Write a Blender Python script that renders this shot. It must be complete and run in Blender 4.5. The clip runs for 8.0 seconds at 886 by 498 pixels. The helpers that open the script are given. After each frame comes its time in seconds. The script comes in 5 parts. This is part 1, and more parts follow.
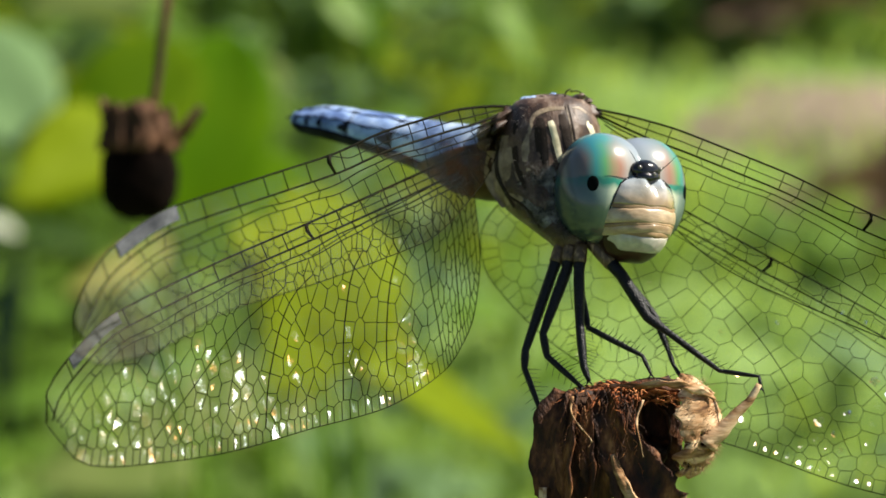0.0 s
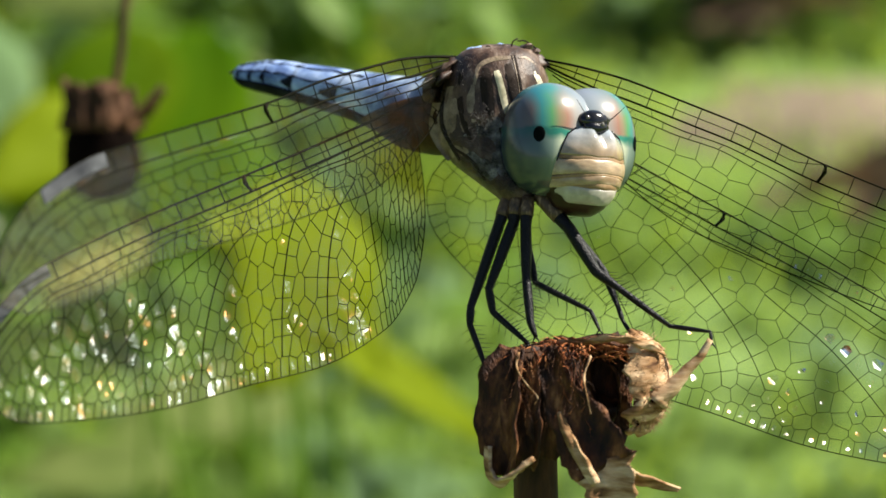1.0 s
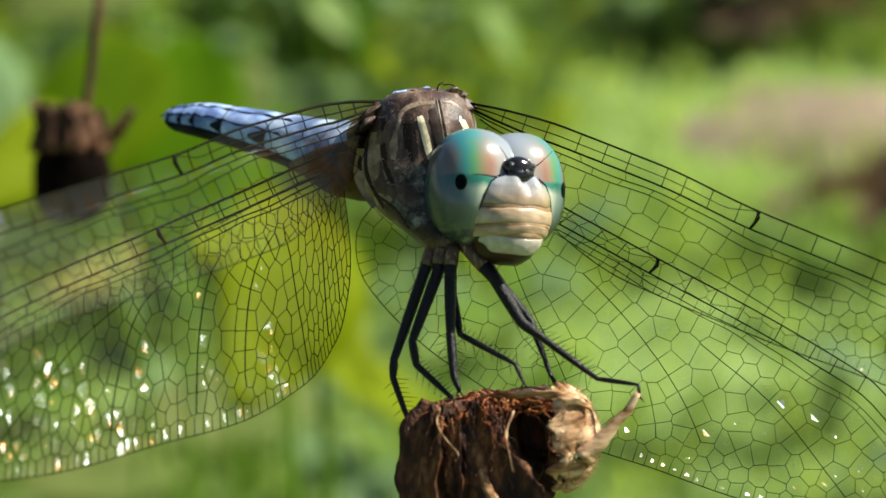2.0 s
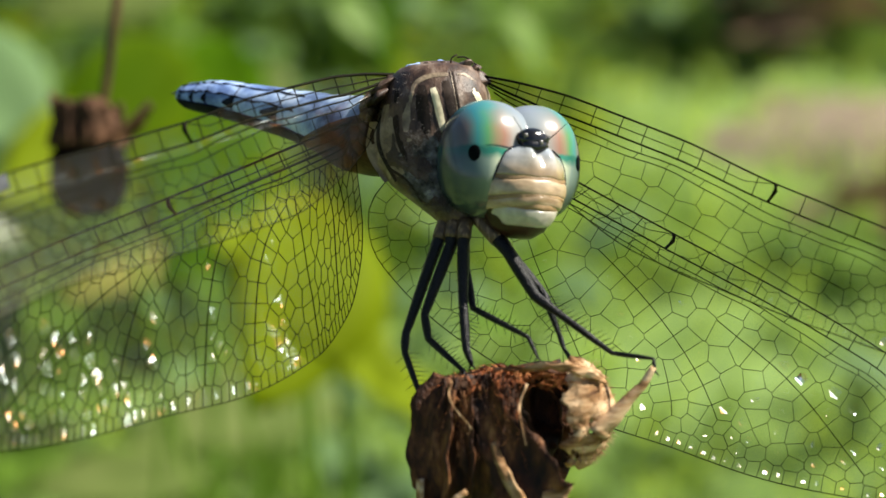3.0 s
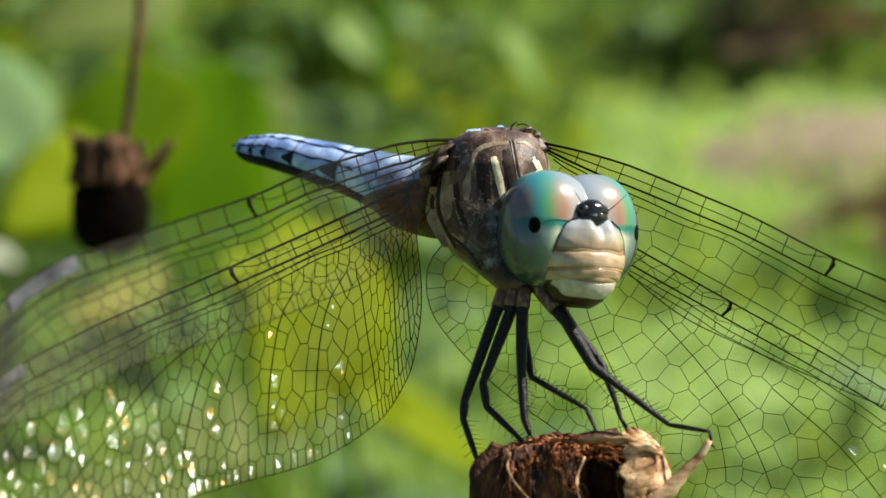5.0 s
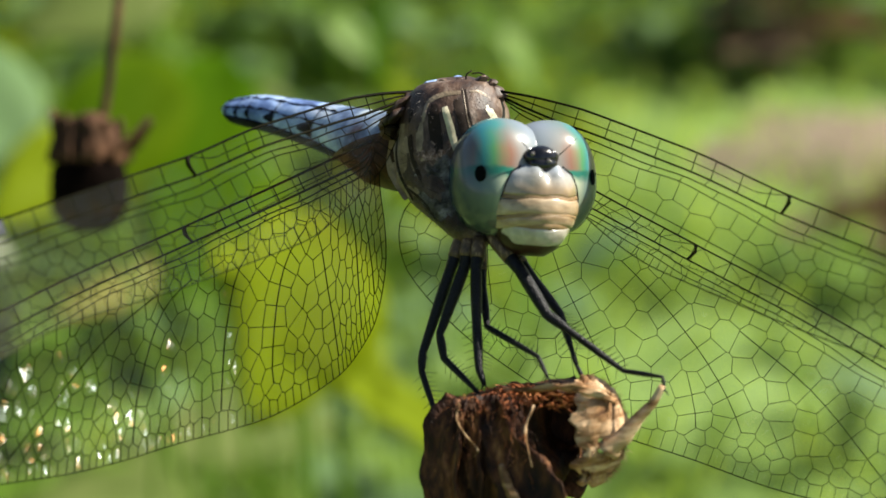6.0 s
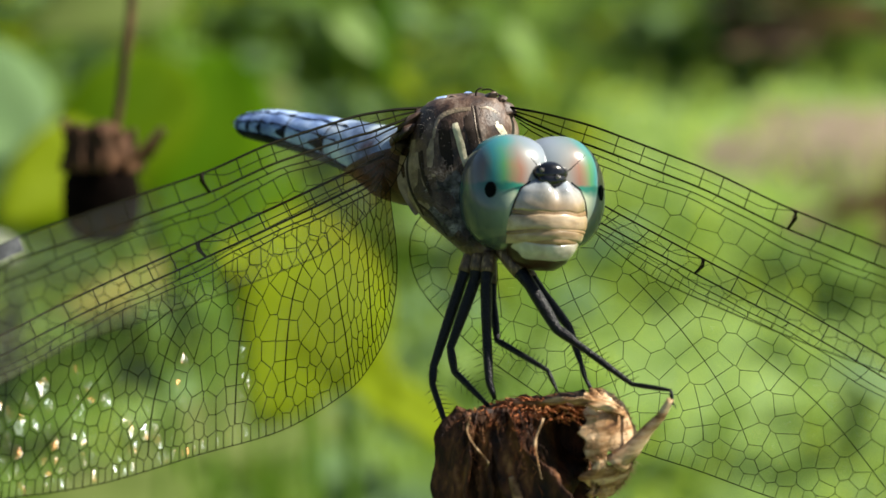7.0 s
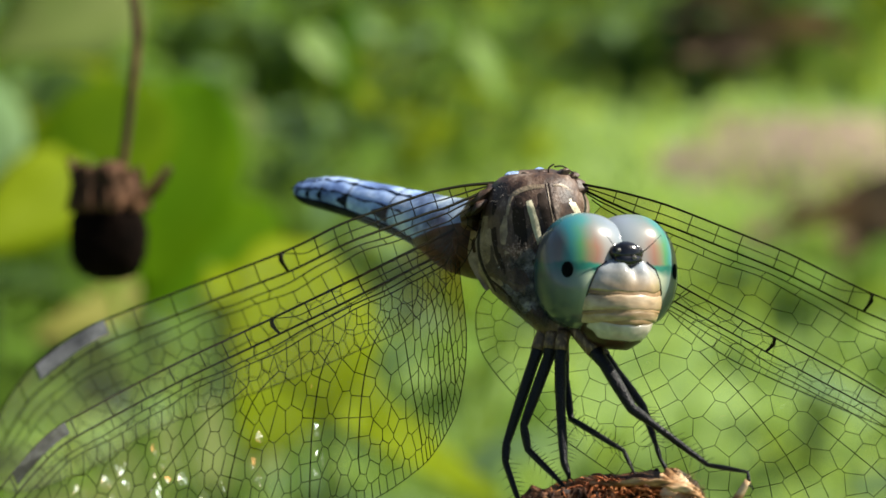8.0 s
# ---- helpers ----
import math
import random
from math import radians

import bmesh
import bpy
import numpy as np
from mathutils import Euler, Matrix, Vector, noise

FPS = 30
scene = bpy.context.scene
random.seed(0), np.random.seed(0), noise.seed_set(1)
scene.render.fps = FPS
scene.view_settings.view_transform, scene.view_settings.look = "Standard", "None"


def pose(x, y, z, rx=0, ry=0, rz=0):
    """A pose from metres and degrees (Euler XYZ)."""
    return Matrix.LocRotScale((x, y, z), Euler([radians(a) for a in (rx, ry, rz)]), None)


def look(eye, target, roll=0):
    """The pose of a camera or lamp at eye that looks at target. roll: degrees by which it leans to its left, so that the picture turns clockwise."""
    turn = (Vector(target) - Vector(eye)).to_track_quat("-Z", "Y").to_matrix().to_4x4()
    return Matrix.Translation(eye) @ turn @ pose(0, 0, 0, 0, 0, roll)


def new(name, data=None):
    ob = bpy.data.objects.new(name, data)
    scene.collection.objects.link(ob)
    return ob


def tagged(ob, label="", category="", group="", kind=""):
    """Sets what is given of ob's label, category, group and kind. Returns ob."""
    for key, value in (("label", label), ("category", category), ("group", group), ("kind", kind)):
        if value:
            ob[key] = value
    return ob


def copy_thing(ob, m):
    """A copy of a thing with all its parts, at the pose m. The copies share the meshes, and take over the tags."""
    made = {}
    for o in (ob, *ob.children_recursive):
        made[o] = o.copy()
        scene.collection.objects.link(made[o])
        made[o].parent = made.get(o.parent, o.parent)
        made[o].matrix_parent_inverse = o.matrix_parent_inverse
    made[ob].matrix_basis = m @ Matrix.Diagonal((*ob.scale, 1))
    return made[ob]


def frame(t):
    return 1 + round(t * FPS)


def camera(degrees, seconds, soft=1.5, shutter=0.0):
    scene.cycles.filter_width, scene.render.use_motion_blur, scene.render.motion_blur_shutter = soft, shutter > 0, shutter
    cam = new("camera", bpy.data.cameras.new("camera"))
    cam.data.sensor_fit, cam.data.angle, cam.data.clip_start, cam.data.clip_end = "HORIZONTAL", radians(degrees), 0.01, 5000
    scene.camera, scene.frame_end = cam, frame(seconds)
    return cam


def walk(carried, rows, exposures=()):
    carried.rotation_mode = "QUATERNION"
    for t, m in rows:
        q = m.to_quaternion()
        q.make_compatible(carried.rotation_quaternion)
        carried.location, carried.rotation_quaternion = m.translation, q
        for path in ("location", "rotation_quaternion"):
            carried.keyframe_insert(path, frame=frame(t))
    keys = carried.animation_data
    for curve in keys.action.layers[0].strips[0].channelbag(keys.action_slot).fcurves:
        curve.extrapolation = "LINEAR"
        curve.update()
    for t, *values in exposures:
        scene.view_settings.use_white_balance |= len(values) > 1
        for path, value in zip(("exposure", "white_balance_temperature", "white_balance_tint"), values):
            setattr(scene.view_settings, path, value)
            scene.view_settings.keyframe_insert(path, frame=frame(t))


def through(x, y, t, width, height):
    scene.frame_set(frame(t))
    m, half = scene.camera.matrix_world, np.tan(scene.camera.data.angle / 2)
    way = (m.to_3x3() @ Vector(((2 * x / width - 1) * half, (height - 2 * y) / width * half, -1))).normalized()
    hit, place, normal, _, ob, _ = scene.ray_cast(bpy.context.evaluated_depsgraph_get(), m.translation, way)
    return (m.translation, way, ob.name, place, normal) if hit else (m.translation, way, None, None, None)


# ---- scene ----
cam = camera(25.0, 8.0, soft=1.6)
cam.data.dof.use_dof = True
cam.data.dof.focus_distance = 0.0945
cam.data.dof.aperture_fstop = 46.0
walk(cam, [
    (0, pose(-0.00226, -0.00372, 0.55202, 69.292, 0, -0.599)),
    (0.5, pose(-0.00083, -0.00426, 0.54987, 69.296, 0, -0.798)),
    (1, pose(-0.00010, -0.00210, 0.54882, 69.415, 0, -0.953)),
    (1.5, pose(0.00349, -0.00115, 0.54862, 69.172, 0, -0.961)),
    (1.7, pose(0.00373, -0.00013, 0.55003, 69.339, 0, -0.787)),
    (2.8, pose(0.00540, 0.00182, 0.54885, 69.581, 0, -0.095)),
    (3, pose(0.00465, 0.00164, 0.54798, 69.727, 0, 0.199)),
    (3.1, pose(0.00438, 0.00136, 0.54803, 69.785, 0, 0.266)),
    (3.2, pose(0.00413, 0.00171, 0.54974, 69.764, 0, 0.335)),
    (3.3, pose(0.00362, 0.00182, 0.55086, 69.772, 0, 0.391)),
    (3.5, pose(0.00139, 0.00128, 0.55104, 69.885, 0, 0.451)),
    (4, pose(0.00231, -0.00089, 0.55202, 70.005, 0, -0.040)),
    (4.5, pose(0.00000, -0.00000, 0.55000, 70.000, 0, 0.000)),
    (4.7, pose(0.00040, 0.00073, 0.55094, 70.018, 0, -0.081)),
    (5.8, pose(0.00393, 0.00230, 0.54923, 70.170, 0, -0.143)),
    (6, pose(0.00372, 0.00144, 0.54823, 70.189, 0, -0.085)),
    (6.5, pose(0.00235, 0.00104, 0.54875, 69.978, 0, -0.031)),
    (7, pose(0.00348, 0.00070, 0.54951, 70.012, 0, 0.087)),
    (7.5, pose(-0.00035, 0.00057, 0.54951, 70.158, 0, 0.032)),
    (8, pose(-0.00207, 0.00184, 0.55265, 70.243, 0, -1.407)),
])

# ---- light ----
SUN = Vector((0.69, 0.18, 0.70)).normalized()
world = bpy.data.worlds.new("sky")
scene.world = world
world.use_nodes = True
sky = world.node_tree.nodes.new("ShaderNodeTexSky")
sky.sky_type, sky.sun_disc = "NISHITA", False
sky.sun_elevation = math.asin(SUN.z)
sky.sun_rotation = math.atan2(SUN.x, SUN.y)
world.node_tree.links.new(sky.outputs[0], world.node_tree.nodes["Background"].inputs[0])
world.node_tree.nodes["Background"].inputs[1].default_value = 0.05
sun = new("sun", bpy.data.lights.new("sun", "SUN"))
sun.data.energy, sun.data.angle, sun.data.color = 5.0, radians(0.5), (1.0, 0.94, 0.82)
sun.matrix_world = look(SUN * 5, (0, 0, 0))
scene.view_settings.exposure = 1.40

# ---- helpers of the scene ----
MM = 0.001
PERCH = Vector((0.0075, 0.08329, 0.51202))   # where the claws hold the flower head
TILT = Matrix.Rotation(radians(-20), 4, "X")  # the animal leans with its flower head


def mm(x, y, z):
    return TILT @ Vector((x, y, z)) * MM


def empty(name, at=(0, 0, 0)):
    ob = new(name)
    ob.empty_display_size = 0.005
    ob.location = at
    return ob


def mesh_of(name, bm, material, smooth=True):
    me = bpy.data.meshes.new(name)
    bm.to_mesh(me)
    bm.free()
    me.materials.append(material)
    if smooth:
        me.polygons.foreach_set("use_smooth", [True] * len(me.polygons))
    return me


def part(name, bm, material, parent, label="", smooth=True):
    ob = new(name, mesh_of(name, bm, material, smooth))
    ob.parent = parent
    return tagged(ob, label)


def move(bm, fn):
    for v in bm.verts:
        v.co = fn(*v.co)


def ball(bm, c, r, seg=24, rings=16, turn=None):
    """An ellipsoid added to bm."""
    m = Matrix.Translation(c) @ (turn or Matrix()) @ Matrix.Diagonal((*r, 1))
    return bmesh.ops.create_uvsphere(bm, u_segments=seg, v_segments=rings, radius=1, matrix=m)["verts"]


def smooth_line(pts, n):
    """Catmull-Rom through pts, n steps a span."""
    p = [Vector(q) for q in pts]
    p = [p[0] * 2 - p[1]] + p + [p[-1] * 2 - p[-2]]
    out = []
    for i in range(1, len(p) - 2):
        for k in range(n):
            t = k / n
            a, b, c, d = p[i - 1], p[i], p[i + 1], p[i + 2]
            out.append(0.5 * (2 * b + (c - a) * t + (2 * a - 5 * b + 4 * c - d) * t * t + (3 * b - a - 3 * c + d) * t ** 3))
    return out + [p[-2]]


def tube(bm, pts, radii, sides=8, flat=1.0):
    """A round bar along pts, with a radius at each, closed at both ends."""
    pts = [Vector(p) for p in pts]
    rings = []
    up = Vector((0.13, 0.2, 0.97))
    for i, p in enumerate(pts):
        d = (pts[min(i + 1, len(pts) - 1)] - pts[max(i - 1, 0)]).normalized()
        a = d.cross(up)
        if a.length < 1e-3:
            a = d.cross(Vector((1, 0, 0)))
        a.normalize()
        b = d.cross(a)
        r = radii[i] if isinstance(radii, (list, tuple)) else radii
        rings.append([bm.verts.new(p + (a * math.cos(t) + b * math.sin(t) * flat) * r) for t in (2 * math.pi * k / sides for k in range(sides))])
    for q, w in zip(rings, rings[1:]):
        for k in range(sides):
            bm.faces.new((q[k], q[(k + 1) % sides], w[(k + 1) % sides], w[k]))
    bm.faces.new(rings[0][::-1])
    bm.faces.new(rings[-1])
    return rings


def loft(bm, rings, close=True):
    vs = [[bm.verts.new(p) for p in r] for r in rings]
    n = len(vs[0])
    for q, w in zip(vs, vs[1:]):
        for k in range(n):
            bm.faces.new((q[k], q[(k + 1) % n], w[(k + 1) % n], w[k]))
    if close:
        bm.faces.new(vs[0][::-1])
        bm.faces.new(vs[-1])
    return vs


def spread(xs, n):
    """n even samples along a short list of numbers."""
    return [float(v) for v in np.interp(np.linspace(0, len(xs) - 1, n), range(len(xs)), xs)]


def ribbon(bm, pts, widths, side, cup=0.0, rough=0.0, thick=0.12, steps=6, across=7, ragged=0.0):
    """A thick curled strip along pts; side: the way of its width; cup: how far its edges bend along the normal."""
    line = smooth_line(pts, steps)
    ws = spread(widths, len(line))
    side = Vector(side).normalized()
    grid = []
    for i, p in enumerate(line):
        d = (line[min(i + 1, len(line) - 1)] - line[max(i - 1, 0)]).normalized()
        s = (side - d * side.dot(d)).normalized()
        nrm = d.cross(s)
        row = []
        for k in range(across):
            u = k / (across - 1) * 2 - 1
            w = ws[i] / 2 * (1 + ragged * noise.noise(Vector((i * 0.45, u * 1.2, ws[0] * 7))))
            bump = rough * noise.noise(p * 1.3 + Vector((u * 1.7, 3.1, i * 0.2)))
            row.append(p + s * u * w + nrm * (cup * u * u + bump))
        grid.append((row, nrm))
    top = [[bm.verts.new(p + n * thick / 2) for p in r] for r, n in grid]
    low = [[bm.verts.new(p - n * thick / 2) for p in r] for r, n in grid]
    for i in range(len(grid) - 1):
        for k in range(across - 1):
            bm.faces.new((top[i][k], top[i][k + 1], top[i + 1][k + 1], top[i + 1][k]))
            bm.faces.new((low[i][k], low[i + 1][k], low[i + 1][k + 1], low[i][k + 1]))
        for a, b in ((0, 1), (across - 1, -1)):
            q = (top[i][a], top[i + 1][a], low[i + 1][a], low[i][a])
            bm.faces.new(q if b > 0 else q[::-1])
    for i, f in ((0, 1), (-1, -1)):
        for k in range(across - 1):
            q = (top[i][k + 1], top[i][k], low[i][k], low[i][k + 1])
            bm.faces.new(q if f > 0 else q[::-1])


# ---- materials ----
def nodes_of(name):
    m = bpy.data.materials.new(name)
    m.use_nodes = True
    nt = m.node_tree
    return m, nt, nt.nodes["Principled BSDF"]


def link(nt, a, b):
    nt.links.new(a, b)


def noise_node(nt, scale, detail=4.0, stretch=(1, 1, 1), rough=0.55):
    tc = nt.nodes.new("ShaderNodeTexCoord")
    mp = nt.nodes.new("ShaderNodeMapping")
    mp.inputs["Scale"].default_value = stretch
    tx = nt.nodes.new("ShaderNodeTexNoise")
    tx.inputs["Scale"].default_value, tx.inputs["Detail"].default_value = scale, detail
    tx.inputs["Roughness"].default_value = rough
    link(nt, tc.outputs["Object"], mp.inputs[0])
    link(nt, mp.outputs[0], tx.inputs[0])
    return tx.outputs["Fac"]


def ramp(nt, fac, stops):
    r = nt.nodes.new("ShaderNodeValToRGB")
    el = r.color_ramp.elements
    while len(el) < len(stops):
        el.new(0.5)
    for e, (p, c) in zip(el, stops):
        e.position, e.color = p, (*c, 1)
    link(nt, fac, r.inputs[0])
    return r.outputs[0]


def mixed(nt, fac, a, b, how="MIX"):
    mx = nt.nodes.new("ShaderNodeMix")
    mx.data_type, mx.blend_type = "RGBA", how
    for s, v in ((mx.inputs[0], fac), (mx.inputs[6], a), (mx.inputs[7], b)):
        if isinstance(v, (int, float)):
            s.default_value = v
        elif isinstance(v, tuple):
            s.default_value = (*v, 1)
        else:
            link(nt, v, s)
    return mx.outputs[2]


def bumped(nt, bsdf, fac, strength, dist):
    b = nt.nodes.new("ShaderNodeBump")
    b.inputs["Strength"].default_value, b.inputs["Distance"].default_value = strength, dist
    link(nt, fac, b.inputs["Height"])
    link(nt, b.outputs[0], bsdf.inputs["Normal"])


def skin(name, stops, scale, rough=0.5, bump=0.4, dist=0.00005, fine=5.0, coat=0.0, stretch=(1, 1, 1), gloss=0.4):
    """A surface with a colour ramp over a broad noise, and a finer noise for grain and relief."""
    m, nt, b = nodes_of(name)
    broad, grain = noise_node(nt, scale, 5, stretch), noise_node(nt, scale * fine, 3, stretch)
    col = ramp(nt, broad, stops)
    dark = ramp(nt, grain, ((0.3, (0.72, 0.72, 0.72)), (0.7, (1.1, 1.1, 1.1))))
    link(nt, mixed(nt, 0.8, col, dark, "MULTIPLY"), b.inputs["Base Color"])
    b.inputs["Roughness"].default_value = rough
    b.inputs["Coat Weight"].default_value = coat
    b.inputs["Coat Roughness"].default_value = 0.12
    b.inputs["Specular IOR Level"].default_value = gloss
    bumped(nt, b, grain, bump, dist)
    return m


def leaf_skin(name, a, b_, light, scale=60.0, through=0.45, rough=0.5, gloss=0.2):
    """Leaf tissue: reflects one green and lets a yellower one through."""
    m, nt, b = nodes_of(name)
    big, small = noise_node(nt, scale, 4), noise_node(nt, scale * 6, 3, (1, 3, 1))
    info = nt.nodes.new("ShaderNodeObjectInfo")
    geo = nt.nodes.new("ShaderNodeNewGeometry")
    col = ramp(nt, big, ((0.3, a), (0.7, b_)))
    vary = ramp(nt, geo.outputs["Random Per Island"], ((0.0, (0.6, 0.68, 0.6)), (0.5, (1, 1, 1)), (1.0, (1.35, 1.25, 1.1))))
    col = mixed(nt, 1.0, col, vary, "MULTIPLY")
    link(nt, col, b.inputs["Base Color"])
    b.inputs["Roughness"].default_value = rough
    b.inputs["Specular IOR Level"].default_value = gloss
    bumped(nt, b, small, 0.35, 0.0006)
    tr = nt.nodes.new("ShaderNodeBsdfTranslucent")
    link(nt, mixed(nt, 1.0, light, vary, "MULTIPLY"), tr.inputs[0])
    ms = nt.nodes.new("ShaderNodeMixShader")
    ms.inputs[0].default_value = through
    link(nt, b.outputs[0], ms.inputs[1])
    link(nt, tr.outputs[0], ms.inputs[2])
    link(nt, ms.outputs[0], nt.nodes["Material Output"].inputs["Surface"])
    return m


def membrane_skin(name, tint, film=0.05):
    """Clear wing film: nearly all passes, a little is reflected; a sunlit haze is mixed in towards the tip."""
    m, nt, b = nodes_of(name)
    nt.nodes.remove(b)
    tr = nt.nodes.new("ShaderNodeBsdfTransparent")
    tc = nt.nodes.new("ShaderNodeTexCoord")
    near = nt.nodes.new("ShaderNodeVectorMath")
    near.operation = "LENGTH"
    link(nt, tc.outputs["Object"], near.inputs[0])
    link(nt, ramp(nt, near.outputs["Value"], ((0.0, tint), (0.0027, tint), (0.0037, tuple(0.45 + 0.55 * v for v in tint)), (0.0047, (0.97, 0.97, 0.95)))), tr.inputs[0])
    gl = nt.nodes.new("ShaderNodeBsdfGlossy")
    gl.inputs["Roughness"].default_value = 0.22
    # thin film: faintly coloured reflections
    link(nt, ramp(nt, noise_node(nt, 1300, 1), ((0.40, (0.8, 0.95, 1.0)), (0.48, (1, 1, 1)), (0.55, (1, 0.85, 0.7)), (0.61, (1.0, 0.45, 0.2)))), gl.inputs[0])
    bp = nt.nodes.new("ShaderNodeBump")
    bp.inputs["Strength"].default_value, bp.inputs["Distance"].default_value = 0.4, 0.000025
    link(nt, noise_node(nt, 5200, 2), bp.inputs["Height"])
    link(nt, bp.outputs[0], gl.inputs["Normal"])
    fr = nt.nodes.new("ShaderNodeFresnel")
    fr.inputs["IOR"].default_value = 1.21
    m1 = nt.nodes.new("ShaderNodeMixShader")
    link(nt, fr.outputs[0], m1.inputs[0])
    link(nt, tr.outputs[0], m1.inputs[1])
    link(nt, gl.outputs[0], m1.inputs[2])
    # whitish sheen of the outer wing, put in as warm diffuse colour by distance
    df = nt.nodes.new("ShaderNodeBsdfTranslucent")
    df.inputs[0].default_value = (0.85, 0.76, 0.50, 1)
    dd = nt.nodes.new("ShaderNodeBsdfDiffuse")
    dd.inputs[0].default_value = (0.7, 0.64, 0.46, 1)
    ad = nt.nodes.new("ShaderNodeMixShader")
    link(nt, df.outputs[0], ad.inputs[1])
    link(nt, dd.outputs[0], ad.inputs[2])
    m2 = nt.nodes.new("ShaderNodeMixShader")
    link(nt, ramp(nt, near.outputs["Value"], ((0.0, (film,) * 3), (0.012, (film * 6,) * 3), (0.018, (0.022,) * 3), (0.026, (0.060,) * 3))), m2.inputs[0])
    link(nt, m1.outputs[0], m2.inputs[1])
    link(nt, ad.outputs[0], m2.inputs[2])
    link(nt, m2.outputs[0], nt.nodes["Material Output"].inputs["Surface"])
    return m


def eye_skin():
    """Compound eye: silver, rust and turquoise above, a green belt, grey-green below, under a clear coat."""
    m, nt, b = nodes_of("compound_eye")
    tc = nt.nodes.new("ShaderNodeTexCoord")
    sp = nt.nodes.new("ShaderNodeSeparateXYZ")
    link(nt, tc.outputs["Object"], sp.inputs[0])
    wob = nt.nodes.new("ShaderNodeMath")
    wob.operation = "MULTIPLY_ADD"
    link(nt, noise_node(nt, 900, 2), wob.inputs[0])
    wob.inputs[1].default_value = 0.0008
    link(nt, sp.outputs["Z"], wob.inputs[2])
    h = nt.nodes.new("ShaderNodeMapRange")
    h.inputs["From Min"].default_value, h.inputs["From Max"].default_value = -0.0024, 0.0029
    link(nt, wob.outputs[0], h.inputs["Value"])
    ax = nt.nodes.new("ShaderNodeMath")
    ax.operation = "ABSOLUTE"
    link(nt, sp.outputs["X"], ax.inputs[0])
    wide = nt.nodes.new("ShaderNodeMath")
    wide.operation = "MULTIPLY_ADD"
    link(nt, noise_node(nt, 480, 2), wide.inputs[0])
    wide.inputs[1].default_value = 0.0007
    link(nt, ax.outputs[0], wide.inputs[2])
    side = nt.nodes.new("ShaderNodeMapRange")
    side.inputs["From Min"].default_value, side.inputs["From Max"].default_value = 0.0003, 0.0039
    link(nt, wide.outputs[0], side.inputs["Value"])
    # below the belt: pale beside the face, darker towards the cheek and the bottom
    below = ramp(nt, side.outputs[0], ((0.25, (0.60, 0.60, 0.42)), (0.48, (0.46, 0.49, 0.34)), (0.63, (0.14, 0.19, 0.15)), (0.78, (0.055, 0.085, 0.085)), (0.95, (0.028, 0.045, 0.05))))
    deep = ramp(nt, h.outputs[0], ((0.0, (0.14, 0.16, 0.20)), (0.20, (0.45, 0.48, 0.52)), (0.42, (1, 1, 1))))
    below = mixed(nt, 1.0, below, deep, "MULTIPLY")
    # above it: silver by the seam, then rust, green and blue bands, turquoise on the crown
    above = ramp(nt, side.outputs[0], ((0.08, (0.19, 0.22, 0.23)), (0.30, (0.22, 0.20, 0.175)), (0.44, (0.22, 0.11, 0.07)), (0.53, (0.17, 0.14, 0.07)), (0.62, (0.06, 0.19, 0.075)),
                                       (0.72, (0.03, 0.16, 0.155)), (0.83, (0.11, 0.09, 0.085)), (0.97, (0.045, 0.055, 0.06))))
    crown = ramp(nt, side.outputs[0], ((0.10, (0.17, 0.20, 0.24)), (0.38, (0.13, 0.17, 0.17)), (0.55, (0.045, 0.18, 0.17)), (0.72, (0.025, 0.15, 0.19)), (0.92, (0.05, 0.09, 0.12))))
    above = mixed(nt, ramp(nt, h.outputs[0], ((0.76, (0, 0, 0)), (0.96, (1, 1, 1)))), above, crown)
    belt = ramp(nt, side.outputs[0], ((0.10, (0.10, 0.20, 0.20)), (0.35, (0.03, 0.20, 0.13)), (0.60, (0.012, 0.11, 0.075)), (0.90, (0.02, 0.06, 0.06))))
    above = mixed(nt, ramp(nt, h.outputs[0], ((0.565, (1, 1, 1)), (0.60, (0, 0, 0)))), above, belt)
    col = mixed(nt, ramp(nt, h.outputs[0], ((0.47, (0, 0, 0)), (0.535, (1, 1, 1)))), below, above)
    link(nt, col, b.inputs["Base Color"])
    b.inputs["Roughness"].default_value = 0.45
    b.inputs["Specular IOR Level"].default_value = 0.05
    b.inputs["Coat Weight"].default_value = 1.0
    b.inputs["Coat Roughness"].default_value = 0.15
    vo = nt.nodes.new("ShaderNodeTexVoronoi")
    vo.inputs["Scale"].default_value = 26000
    link(nt, tc.outputs["Object"], vo.inputs[0])
    bumped(nt, b, vo.outputs["Distance"], 0.06, 0.00001)
    return m


EYE = eye_skin()
BLACK = skin("black_chitin", ((0.3, (0.003, 0.003, 0.004)), (0.7, (0.008, 0.008, 0.009))), 900, 0.16, 0.3, gloss=0.5)
SPOT = skin("matt_black_spot", ((0.3, (0.002, 0.003, 0.003)), (0.7, (0.006, 0.008, 0.008))), 900, 0.9, 0.1, gloss=0.02)
LEG = skin("black_leg", ((0.3, (0.0015, 0.0015, 0.002)), (0.7, (0.006, 0.006, 0.008))), 1600, 0.42, 1.0, 0.00008, gloss=0.2)
LEG_PALE = skin("brown_leg_base", ((0.3, (0.02, 0.012, 0.007)), (0.55, (0.10, 0.06, 0.03)), (0.75, (0.36, 0.25, 0.14))), 1500, 0.5, 0.5, stretch=(3, 3, 0.5))
